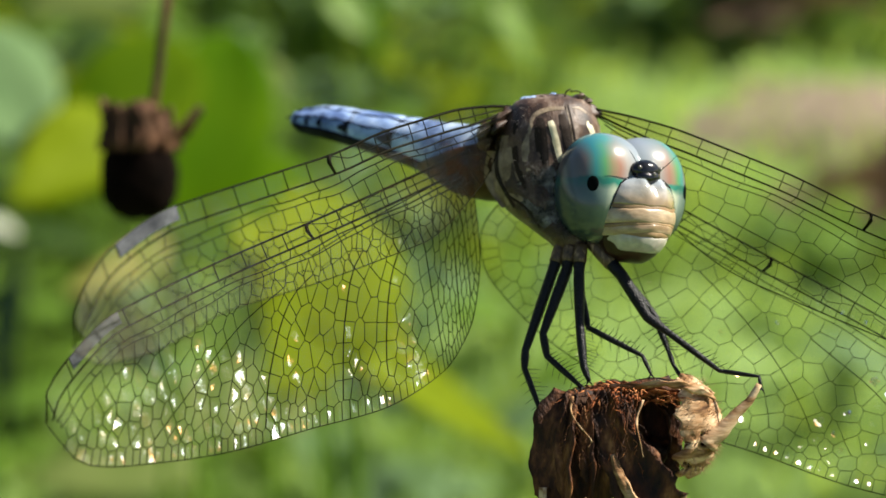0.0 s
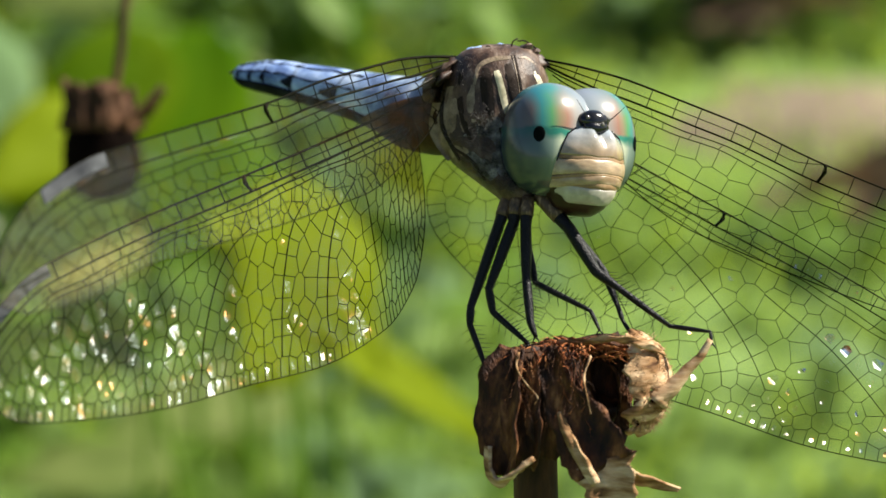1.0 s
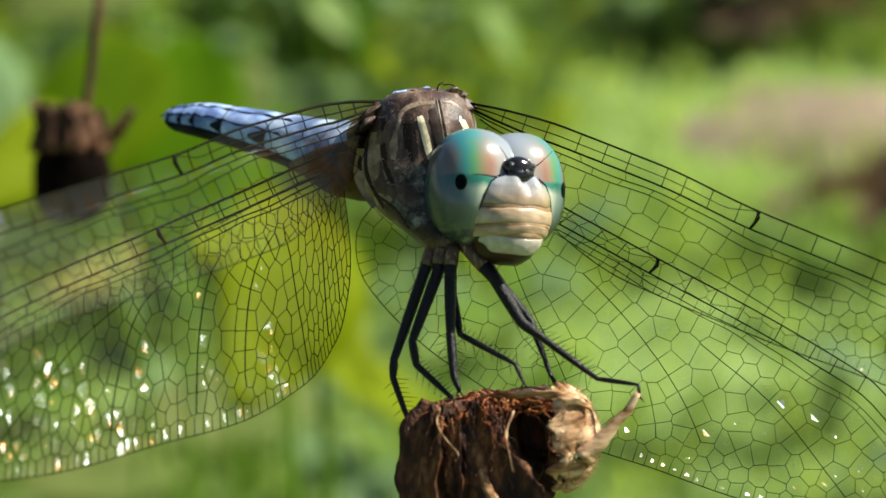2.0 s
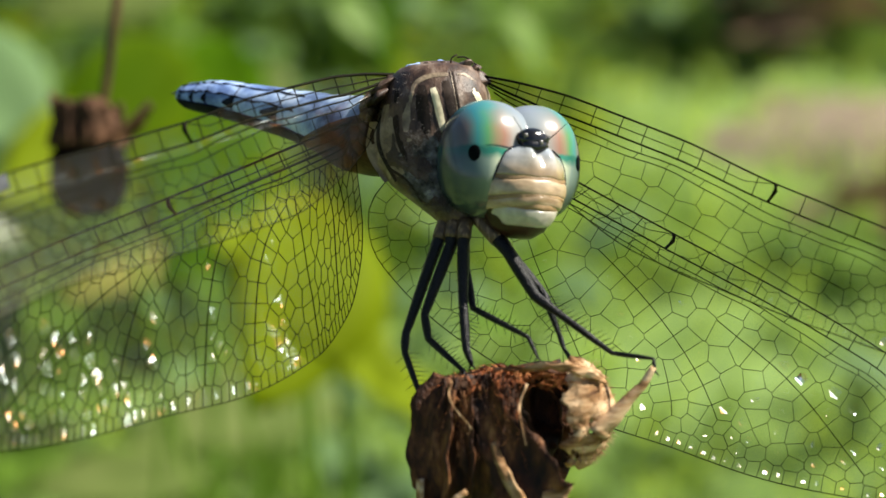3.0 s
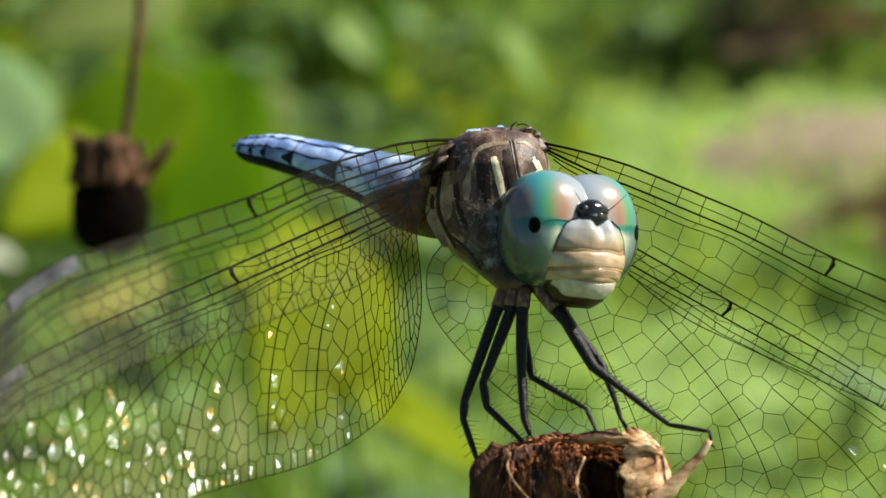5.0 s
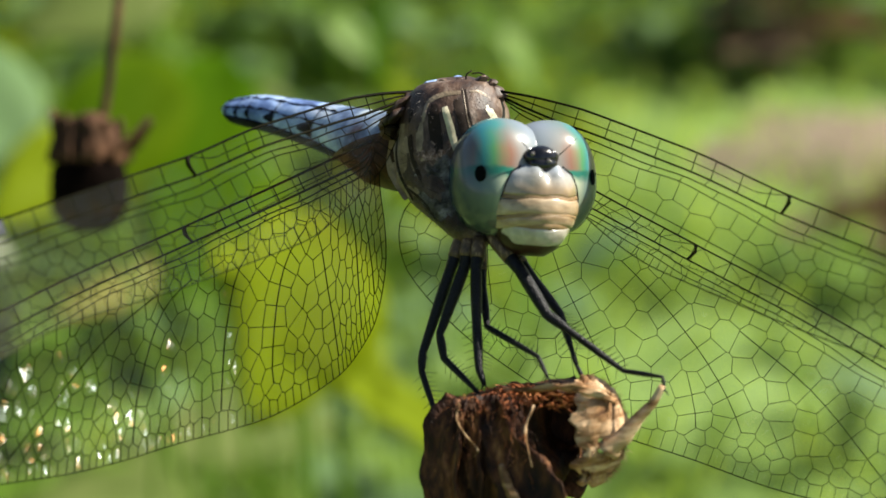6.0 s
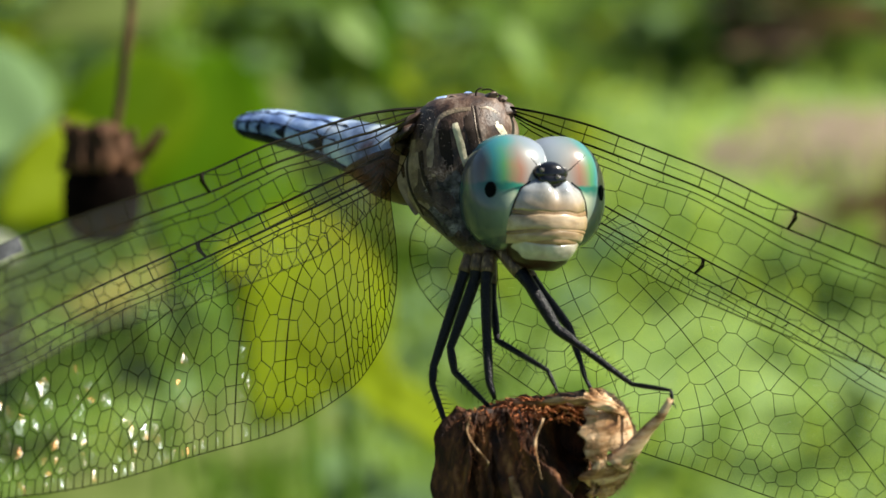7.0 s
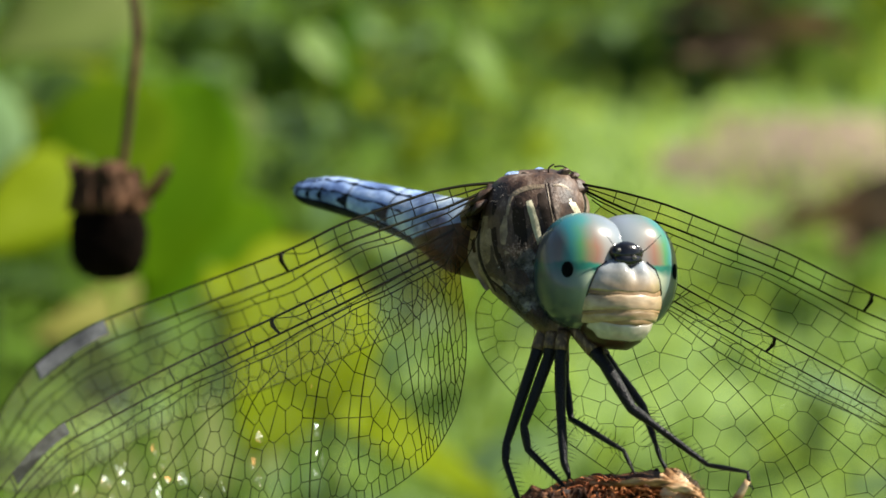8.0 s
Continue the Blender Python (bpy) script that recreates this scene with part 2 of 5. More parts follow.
FACE = skin("cream_face", ((0.3, (0.23, 0.14, 0.07)), (0.5, (0.35, 0.255, 0.155)), (0.75, (0.44, 0.36, 0.25))), 700, 0.34, 0.3, coat=0.25, stretch=(0.6, 1, 1.8))
WHITE = skin("white_face", ((0.3, (0.26, 0.21, 0.14)), (0.5, (0.37, 0.34, 0.28)), (0.8, (0.45, 0.44, 0.40))), 420, 0.22, 0.3, coat=0.6)
PEARL = skin("pearly_forehead", ((0.3, (0.27, 0.25, 0.21)), (0.5, (0.35, 0.34, 0.32)), (0.8, (0.42, 0.43, 0.44))), 420, 0.16, 0.3, coat=1.0)
nt = PEARL.node_tree
was = nt.nodes["Principled BSDF"].inputs["Base Color"].links[0].from_socket
tc, sp, up = nt.nodes.new("ShaderNodeTexCoord"), nt.nodes.new("ShaderNodeSeparateXYZ"), nt.nodes.new("ShaderNodeMapRange")
up.inputs["From Min"].default_value, up.inputs["From Max"].default_value = -0.00115, 0.0005
link(nt, tc.outputs["Object"], sp.inputs[0])
link(nt, sp.outputs["Z"], up.inputs["Value"])
link(nt, mixed(nt, 1.0, was, ramp(nt, up.outputs[0], ((0.0, (0.58, 0.37, 0.18)), (0.28, (0.84, 0.64, 0.42)), (0.55, (0.98, 0.94, 0.88)), (0.85, (0.80, 0.92, 1.05)))), "MULTIPLY"), nt.nodes["Principled BSDF"].inputs["Base Color"])
OCELLUS = skin("clear_ocellus", ((0.3, (0.05, 0.04, 0.03)), (0.7, (0.10, 0.09, 0.08))), 900, 0.06, 0.0, coat=1.0)
TAN = skin("tan_face", ((0.3, (0.17, 0.095, 0.04)), (0.7, (0.31, 0.205, 0.105))), 800, 0.45, 0.3)
LIP = skin("brown_lip", ((0.3, (0.006, 0.002, 0.001)), (0.7, (0.032, 0.011, 0.005))), 500, 0.4, 0.4)
THORAX = skin("brown_thorax", ((0.32, (0.009, 0.005, 0.003)), (0.46, (0.036, 0.017, 0.009)), (0.58, (0.080, 0.044, 0.026)), (0.72, (0.20, 0.15, 0.115))), 900, 0.55, 0.5, 0.00008, stretch=(1.4, 1, 0.8))
STRIPE = skin("pale_stripe", ((0.3, (0.36, 0.31, 0.18)), (0.7, (0.66, 0.62, 0.45))), 900, 0.5, 0.4)
TAN_STRIPE = skin("tan_stripe", ((0.3, (0.09, 0.06, 0.036)), (0.7, (0.32, 0.24, 0.155))), 1300, 0.5, 0.6)
DUST = skin("dusty_grey_flank", ((0.36, (0.012, 0.010, 0.009)), (0.5, (0.13, 0.12, 0.115)), (0.68, (0.36, 0.35, 0.34))), 1700, 0.7, 1.0, 0.0001)
FLANK = skin("dark_flank_band", ((0.3, (0.009, 0.007, 0.006)), (0.7, (0.028, 0.016, 0.010))), 600, 0.75, 0.4, gloss=0.15)
HAIR = skin("pale_hair", ((0.3, (0.05, 0.042, 0.036)), (0.7, (0.17, 0.155, 0.14))), 700, 0.6, 0.1)
BLUE = skin("pruinose_blue", ((0.3, (0.03, 0.05, 0.12)), (0.43, (0.11, 0.18, 0.38)), (0.55, (0.25, 0.36, 0.60)), (0.72, (0.44, 0.54, 0.72))), 620, 0.6, 0.5, 0.00005, gloss=0.3)
SEAM = skin("dark_abdomen_seam", ((0.3, (0.003, 0.004, 0.007)), (0.7, (0.016, 0.018, 0.027))), 900, 0.7, 0.3, gloss=0.05)
AMBER_BODY = skin("amber_abdomen_base", ((0.3, (0.008, 0.003, 0.001)), (0.5, (0.034, 0.015, 0.005)), (0.75, (0.085, 0.045, 0.018))), 900, 0.55, 0.4, gloss=0.1)
VEIN = skin("wing_vein", ((0.3, (0.003, 0.003, 0.0014)), (0.7, (0.012, 0.011, 0.004))), 500, 0.6, 0.1, gloss=0.03)
STIGMA = skin("grey_stigma", ((0.3, (0.03, 0.032, 0.036)), (0.7, (0.09, 0.094, 0.10))), 900, 0.9, 0.3, gloss=0.02)
FILM = membrane_skin("wing_film", (0.88, 0.74, 0.46), 0.001)
FILM_AMBER = membrane_skin("wing_film_amber_base", (0.40, 0.115, 0.004), 0.001)
HUSK = skin("dark_dry_husk", ((0.3, (0.005, 0.0017, 0.0008)), (0.46, (0.034, 0.011, 0.0035)), (0.58, (0.105, 0.038, 0.012)), (0.74, (0.30, 0.135, 0.05))), 800, 0.65, 0.9, 0.00015, stretch=(1.6, 1.6, 0.5), gloss=0.2)
HUSK_TAN = skin("tan_dry_bract", ((0.3, (0.065, 0.028, 0.010)), (0.43, (0.27, 0.145, 0.062)), (0.58, (0.50, 0.34, 0.195)), (0.76, (0.68, 0.53, 0.36))), 1000, 0.85, 0.5, 0.00008, stretch=(0.5, 0.5, 2.4), gloss=0.2)
CHAFF = skin("rusty_chaff", ((0.3, (0.07, 0.016, 0.005)), (0.5, (0.32, 0.095, 0.026)), (0.72, (0.66, 0.30, 0.11))), 900, 0.65, 0.5, gloss=0.2)
STEM = skin("brown_dry_stem", ((0.3, (0.014, 0.006, 0.003)), (0.55, (0.06, 0.026, 0.011)), (0.75, (0.16, 0.085, 0.04))), 800, 0.75, 0.8, 0.0001, stretch=(1, 1, 0.2), gloss=0.2)
SEED = skin("black_seed_head", ((0.3, (0.002, 0.0012, 0.0008)), (0.7, (0.006, 0.003, 0.002))), 400, 0.9, 1.0, 0.0002, gloss=0.03)
CALYX = skin("brown_calyx", ((0.3, (0.022, 0.012, 0.006)), (0.7, (0.11, 0.052, 0.025))), 300, 0.8, 0.9, 0.0002, gloss=0.15)
MOSS = skin("green_ground_cover", ((0.3, (0.08, 0.135, 0.032)), (0.5, (0.155, 0.235, 0.064)), (0.7, (0.205, 0.295, 0.10))), 16, 0.9, 0.8, 0.006, fine=9, gloss=0.1)
nt = MOSS.node_tree
was = nt.nodes["Principled BSDF"].inputs["Base Color"].links[0].from_socket
broad = ramp(nt, noise_node(nt, 0.9, 3), ((0.36, (0.62, 0.68, 0.66)), (0.5, (0.92, 0.94, 0.92)), (0.62, (1.1, 1.06, 1.02))))
link(nt, mixed(nt, 1.0, was, broad, "MULTIPLY"), nt.nodes["Principled BSDF"].inputs["Base Color"])
SOIL = skin("ground_soil", ((0.3, (0.09, 0.064, 0.040)), (0.5, (0.18, 0.137, 0.092)), (0.72, (0.28, 0.215, 0.155))), 9, 0.95, 0.8, 0.004, fine=9)
GRASS = leaf_skin("grass", (0.115, 0.20, 0.030), (0.21, 0.31, 0.055), (0.39, 0.53, 0.06), 14)
LEAF_LIME = leaf_skin("lime_leaf", (0.15, 0.20, 0.0015), (0.21, 0.27, 0.002), (0.42, 0.47, 0.002), 60, 0.6, 0.6, 0.08)
LEAF_GREEN = leaf_skin("green_leaf", (0.075, 0.15, 0.014), (0.15, 0.245, 0.03), (0.30, 0.46, 0.02), 60, 0.45)
LEAF_MID = leaf_skin("mid_green_leaf", (0.05, 0.12, 0.001), (0.09, 0.17, 0.002), (0.22, 0.36, 0.002), 45, 0.6, 0.7, 0.03)
LEAF_MINT = leaf_skin("mint_leaf", (0.09, 0.155, 0.062), (0.13, 0.21, 0.085), (0.20, 0.33, 0.08), 60, 0.35, 0.6, 0.1)
# green leaf darkened in its colour, for foliage in shadow
LEAF_SHADE = leaf_skin("shade_green_leaf", (0.020, 0.045, 0.008), (0.045, 0.085, 0.012), (0.07, 0.13, 0.008), 60, 0.25)
# whitish colour carries the glint of a glossy leaf
LEAF_GLINT = leaf_skin("glint_whitish_leaf", (0.34, 0.36, 0.25), (0.50, 0.52, 0.40), (0.4, 0.45, 0.28), 60, 0.3, 0.4, 0.4)
LEAF_STRAW = leaf_skin("straw_green_leaf", (0.19, 0.19, 0.03), (0.28, 0.265, 0.065), (0.33, 0.31, 0.05), 60, 0.4, 0.5, 0.2)
LEAF_FRESH = leaf_skin("fresh_green_leaf", (0.055, 0.11, 0.0012), (0.10, 0.16, 0.0015), (0.24, 0.34, 0.0015), 45, 0.6, 0.7, 0.03)
LEAF_OLIVE = leaf_skin("olive_leaf", (0.11, 0.155, 0.035), (0.18, 0.22, 0.065), (0.28, 0.35, 0.06), 45, 0.45, 0.6, 0.1)
LEAF_DRY = leaf_skin("dry_leaf", (0.07, 0.045, 0.025), (0.20, 0.13, 0.08), (0.22, 0.14, 0.07), 60, 0.2, 0.7)

# ---- ground ----
bm = bmesh.new()
edges = [0.0] + [0.25 * 1.22 ** k for k in range(34)]
rings = []
for r in edges[1:]:
    rings.append([bm.verts.new((r * math.cos(a), 1.5 + r * math.sin(a), 0.03 * noise.noise(Vector((r * math.cos(a) * 2, r * math.sin(a) * 2, 0.3))) - 0.01))
                  for a in (2 * math.pi * k / 48 for k in range(48))])
mid = bm.verts.new((0, 1.5, -0.01))
for k in range(48):
    bm.faces.new((mid, rings[0][k], rings[0][(k + 1) % 48]))
for q, w in zip(rings, rings[1:]):
    for k in range(48):
        bm.faces.new((q[k], w[k], w[(k + 1) % 48], q[(k + 1) % 48]))
ground = new("ground", mesh_of("ground", bm, MOSS))
tagged(ground, "mossy green ground under weeds and short grass", "ground", kind="structure")

SOIL_PATCHES = ((0.38, 1.78, 0.26, 0.25), (0.66, 1.86, 0.20, 0.18))
for cx, cy, rx, ry in SOIL_PATCHES:
    bm = bmesh.new()
    heart = Vector((cx, cy, 0.03))
    shore = []
    for k in range(48):
        t = 2 * math.pi * k / 48
        w = 1 + 0.45 * noise.noise(Vector((math.cos(t) * 1.6, math.sin(t) * 1.6, 1 + cx * 9)))
        shore.append(Vector((cx + rx * math.cos(t) * w, cy + ry * math.sin(t) * w, 0.0)))
    rows = [[bm.verts.new(heart.lerp(p, f) + Vector((0, 0, -0.03 * f + 0.02 * noise.noise(heart.lerp(p, f) * 14)))) for p in shore] for f in (0.15, 0.35, 0.55, 0.75, 0.92)]
    rows.append([bm.verts.new(heart.lerp(p, 1.1) + Vector((0, 0, -0.08))) for p in shore])
    bm.faces.new(rows[0])
    for q, w in zip(rows, rows[1:]):
        for k in range(48):
            bm.faces.new((q[k], w[k], w[(k + 1) % 48], q[(k + 1) % 48]))
    tagged(new("bare_soil", mesh_of("bare_soil", bm, SOIL)), "patch of bare pale brown soil", "soil", kind="structure")


# ---- background plants ----
def blade_leaf(bm, base, tip, width, up, droop=0.15, fold=0.25, n=9, across=5):
    """An ovate leaf from base to tip: folded along its midrib, bent along its length, with a wavy edge."""
    base, tip, up = Vector(base), Vector(tip), Vector(up).normalized()
    d = tip - base
    ln = d.length
    d.normalize()
    s = d.cross(up).normalized()
    nrm = s.cross(d).normalized()
    rows = []
    for i in range(n + 1):
        t = i / n
        w = width / 2 * max(0.02, math.sin(math.pi * min(1, t ** 0.75)) ** 0.8)
        row = []
        for k in range(across):
            u = k / (across - 1) * 2 - 1
            wave = 0.05 * width * noise.noise(Vector((t * 4, u * 2, ln * 90 + base.x * 31)))
            row.append(bm.verts.new(base + d * (t * ln) + s * (u * w) + nrm * (abs(u) * w * fold - droop * ln * (t * t) + droop * ln * t + wave)))
        rows.append(row)
    for q, w in zip(rows, rows[1:]):
        for k in range(across - 1):
            bm.faces.new((q[k], q[k + 1], w[k + 1], w[k]))


def leafy_plant(name, label, root, leaves, material, stem_material=GRASS, group=""):
    """A weed: a stem from the ground to each leaf's base, and its leaves."""
    th = tagged(empty(name, root), label, "plant", group)
    root = Vector(root)
    for base, tip, width, up, droop in leaves:
        b, t = Vector(base) - root, Vector(tip) - root
        bm = bmesh.new()
        blade_leaf(bm, b, t, width, up, droop)
        ob = part("leaf", bm, material, th)
        so = ob.modifiers.new("thickness", "SOLIDIFY")
        so.thickness = 0.0003
        bm = bmesh.new()
        line = smooth_line([(0, 0, 0), b * 0.5 + Vector((0.004, 0.006, 0.01)), b, b * 0.7 + (b + (t - b) * 0.6) * 0.3], 5)[:11]
        tube(bm, line, [0.0016 - 0.0008 * i / len(line) for i in range(len(line))], 6)
        part("stalk", bm, stem_material, th)
    return th


W3 = Vector((0, 0, 1))
leafy_plant("broad_leaved_weed", "pale mint-green broad leaf of a tall weed in sun", (-0.16, 0.46, 0), [
    ((-0.1163, 0.4479, 0.4356), (-0.0838, 0.4091, 0.4168), 0.034, (0.45, -0.6, 0.65), 0.08)], LEAF_MINT, group="weeds")
leafy_plant("broad_leaved_weed", "lime-green broad leaves lit through by the sun", (-0.02, 0.42, 0), [
    ((-0.0644, 0.3837, 0.4346), (-0.0821, 0.3586, 0.4242), 0.017, (0.6, -0.5, 0.6), 0.10),
    ((-0.0155, 0.3215, 0.4392), (-0.0262, 0.2908, 0.4134), 0.029, (0.6, -0.5, 0.6), 0.14),
    ((-0.0345, 0.3249, 0.4339), (-0.0050, 0.3012, 0.4127), 0.024, (0.6, -0.5, 0.6), 0.12),
    ((-0.0228, 0.3404, 0.4327), (-0.0081, 0.3110, 0.4103), 0.018, (0.6, -0.5, 0.7), 0.10),
    ((-0.0228, 0.3324, 0.4107), (0.0189, 0.3417, 0.3777), 0.0105, (0.5, -0.5, 0.7), 0.06)], LEAF_LIME, group="weeds")
leafy_plant("broad_leaved_weed", "large mid-green leaves lit through by the sun", (-0.09, 0.48, 0), [
    ((-0.0470, 0.4576, 0.4331), (-0.0590, 0.4207, 0.3902), 0.029, (0.5, -0.6, 0.6), 0.10),
    ((-0.0317, 0.4752, 0.3937), (-0.0643, 0.4381, 0.3794), 0.022, (0.5, -0.6, 0.6), 0.10)], LEAF_MID, group="weeds")
leafy_plant("broad_leaved_weed", "fresh green leaf lit through by the sun", (-0.11, 0.47, 0), [
    ((-0.0552, 0.4373, 0.4357), (-0.0860, 0.3955, 0.4087), 0.027, (0.5, -0.6, 0.6), 0.12)], LEAF_FRESH, group="weeds")
leafy_plant("broad_leaved_weed", "olive-green leaves in half shade", (-0.13, 0.72, 0), [
    ((-0.0924, 0.7094, 0.3939), (-0.1433, 0.6836, 0.3815), 0.034, (0.5, -0.5, 0.7), 0.10),
    ((-0.0560, 0.7259, 0.3515), (-0.0804, 0.7062, 0.3266), 0.020, (0.5, -0.5, 0.7), 0.10)], LEAF_OLIVE, group="weeds")
# added leaf whose whitish colour makes the bright specular spot
leafy_plant("broad_leaved_weed", "small leaf coloured whitish as a glint of the sun", (-0.16, 0.60, 0), [
    ((-0.1266, 0.5177, 0.3642), (-0.1121, 0.5067, 0.3633), 0.007, (0.5, -0.5, 0.7), 0.10)], LEAF_GLINT, group="weeds")
leafy_plant("broad_leaved_weed", "olive-green leaves spread low in the sun", (-0.03, 0.72, 0), [
    ((-0.0306, 0.6017, 0.2736), (-0.0987, 0.5701, 0.2744), 0.030, (0.4, -0.5, 0.75), 0.10),
    ((-0.0777, 0.6114, 0.2417), (-0.1389, 0.5909, 0.2438), 0.022, (0.4, -0.5, 0.75), 0.10)], LEAF_OLIVE, group="weeds")
leafy_plant("broad_leaved_weed", "pale straw-green leaf turned to the sun", (-0.08, 0.62, 0), [
    ((-0.0632, 0.5059, 0.3611), (-0.0976, 0.4827, 0.3557), 0.011, (0.5, -0.5, 0.7), 0.10)], LEAF_STRAW, group="weeds")
# the shade under the sunlit leaves is in these leaves' colour
leafy_plant("broad_leaved_weed", "leaves below the sunlit ones, their shade put into a dark green colour", (-0.15, 0.58, 0), [
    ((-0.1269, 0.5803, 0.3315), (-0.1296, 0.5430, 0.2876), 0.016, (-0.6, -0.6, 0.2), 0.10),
    ((-0.1034, 0.6426, 0.3858), (-0.1202, 0.6278, 0.3745), 0.020, (-0.5, -0.7, 0.2), 0.10)], LEAF_SHADE, group="weeds")
leafy_plant("slender_weed", "slender green weed with small leaves", (0.0, 0.95, 0), [
    ((-0.0239, 0.8867, 0.3548), (-0.0239, 0.8693, 0.3070), 0.018, (-0.5, -0.7, 0.3), 0.08),
    ((0.0295, 0.8806, 0.3381), (0.0473, 0.8693, 0.3070), 0.018, (0.6, -0.5, 0.6), 0.08),
    ((-0.0416, 0.7843, 0.3659), (-0.0235, 0.7774, 0.3468), 0.018, (0.4, -0.6, 0.7), 0.08)], LEAF_GREEN, group="weeds")

rng = random.Random(4)


def low_weed(material, label, n, size):
    """A low rosette of ovate leaves on short stalks."""
    leaves = []
    for k in range(n):
        a, e, r = 2.4 * k + rng.uniform(-0.3, 0.3), rng.uniform(0.02, 0.16), rng.uniform(0.01, 0.05)
        b = Vector((r * math.cos(a), r * math.sin(a), e))
        ln = size * rng.uniform(0.7, 1.3)
        t = b + Vector((math.cos(a) * ln, math.sin(a) * ln, ln * rng.uniform(-0.3, 0.5)))
        leaves.append((b, t, ln * rng.uniform(0.4, 0.6), (math.cos(a) * -0.3, math.sin(a) * -0.3, 1), 0.18))
    return leafy_plant("low_weed", label, (0, 0, 0), leaves, material, group="low weeds")


kinds = [low_weed(LEAF_GREEN, "low green weed with ovate leaves in grass", 9, 0.06),
         low_weed(LEAF_LIME, "low yellow-green weed with ovate leaves in grass", 8, 0.055),
         low_weed(LEAF_MINT, "low pale green weed with ovate leaves in grass", 8, 0.06),
         low_weed(LEAF_GREEN, "low green weed with ovate leaves in grass", 11, 0.045),
         low_weed(LEAF_SHADE, "low weed with ovate leaves, coloured dark green as shade", 12, 0.07)]


def bare(x, y):
    """Where the soil shows between the weeds."""
    return any(((x - cx) / rx) ** 2 + ((y - cy) / ry) ** 2 < 0.92 for cx, cy, rx, ry in SOIL_PATCHES)


spots = []
while len(spots) < 110:
    y = 0.75 + 2.1 * rng.random() ** 1.1
    x = rng.uniform(-0.27, 0.27) * (y + 0.25)
    if x > 0.02 and y < 1.75 and rng.random() < 0.93 or y < 1.4 and rng.random() < 0.97:
        continue
    if x > -0.04 and y > 1.7 and rng.random() < 0.65:
        continue
    if not bare(x, y) and all((x - a) ** 2 + (y - b) ** 2 > 0.0045 for a, b in spots):
        spots.append((x, y))
while len(spots) < 255:
    x, y = rng.uniform(-2, 2), rng.uniform(-0.8, 3.4)
    if abs(x) > 0.26 * (y + 0.4) + 0.05:
        spots.append((x, y))
for k in range(6):
    spots.append((rng.uniform(-0.30, 0.34), rng.uniform(0.98, 1.30)))
# weeds here, half of them dark-leaved, stand in for shadowed gaps
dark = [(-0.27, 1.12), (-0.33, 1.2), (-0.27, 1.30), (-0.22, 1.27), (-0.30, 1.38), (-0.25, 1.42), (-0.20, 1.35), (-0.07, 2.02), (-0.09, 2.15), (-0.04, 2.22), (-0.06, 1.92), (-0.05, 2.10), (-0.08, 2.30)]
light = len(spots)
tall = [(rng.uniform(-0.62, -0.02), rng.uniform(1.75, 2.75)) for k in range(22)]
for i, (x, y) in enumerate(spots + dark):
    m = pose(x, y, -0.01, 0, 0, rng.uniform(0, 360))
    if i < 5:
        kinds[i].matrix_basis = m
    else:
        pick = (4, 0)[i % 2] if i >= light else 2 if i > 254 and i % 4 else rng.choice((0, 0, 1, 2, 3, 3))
        if 0.15 < x < 0.45 and 1.3 < y < 1.8:
            continue
        c = copy_thing(kinds[pick], m)
        c.scale = (1, 1, 1)

for i, (x, y) in enumerate(tall):
    copy_thing(kinds[(2, 1)[i % 2]], pose(x, y, 0.01, 0, 0, rng.uniform(0, 360)))
for i in range(9):
    copy_thing(kinds[(0, 3, 4)[i % 3]], pose(rng.uniform(0.0, 0.36), rng.uniform(2.02, 2.7), 0.0, 0, 0, rng.uniform(0, 360)))

# dead brown leaves lying by the bare soil
for k, (x, y, z, ln, a) in enumerate(((0.36, 2.06, 0.06, 0.15, 20), (0.40, 2.12, 0.07, 0.15, 80), (0.33, 2.02, 0.05, 0.13, 140), (0.38, 2.0, 0.04, 0.13, 50), (0.34, 2.14, 0.06, 0.14, 110), (0.43, 2.04, 0.05, 0.12, 10),
                                      (0.34, 1.46, 0.04, 0.11, 10), (0.37, 1.43, 0.05, 0.10, 100), (0.31, 1.48, 0.04, 0.09, 60), (0.39, 1.50, 0.05, 0.10, 150), (0.35, 1.40, 0.04, 0.08, 30))):
    bm = bmesh.new()
    blade_leaf(bm, (-ln / 2, 0, 0.01), (ln / 2, 0, 0.02), ln * 0.55, (0, 0.2, 1), 0.3, 0.5)
    lf = new("dead_leaf", mesh_of("dead_leaf", bm, LEAF_DRY))
    lf.matrix_world = pose(x, y, z - 0.02, -25, 10, a)
    tagged(lf, "curled brown dead leaf lying on the soil", "leaf", "dead leaves")

# grass
verts, faces = [], []
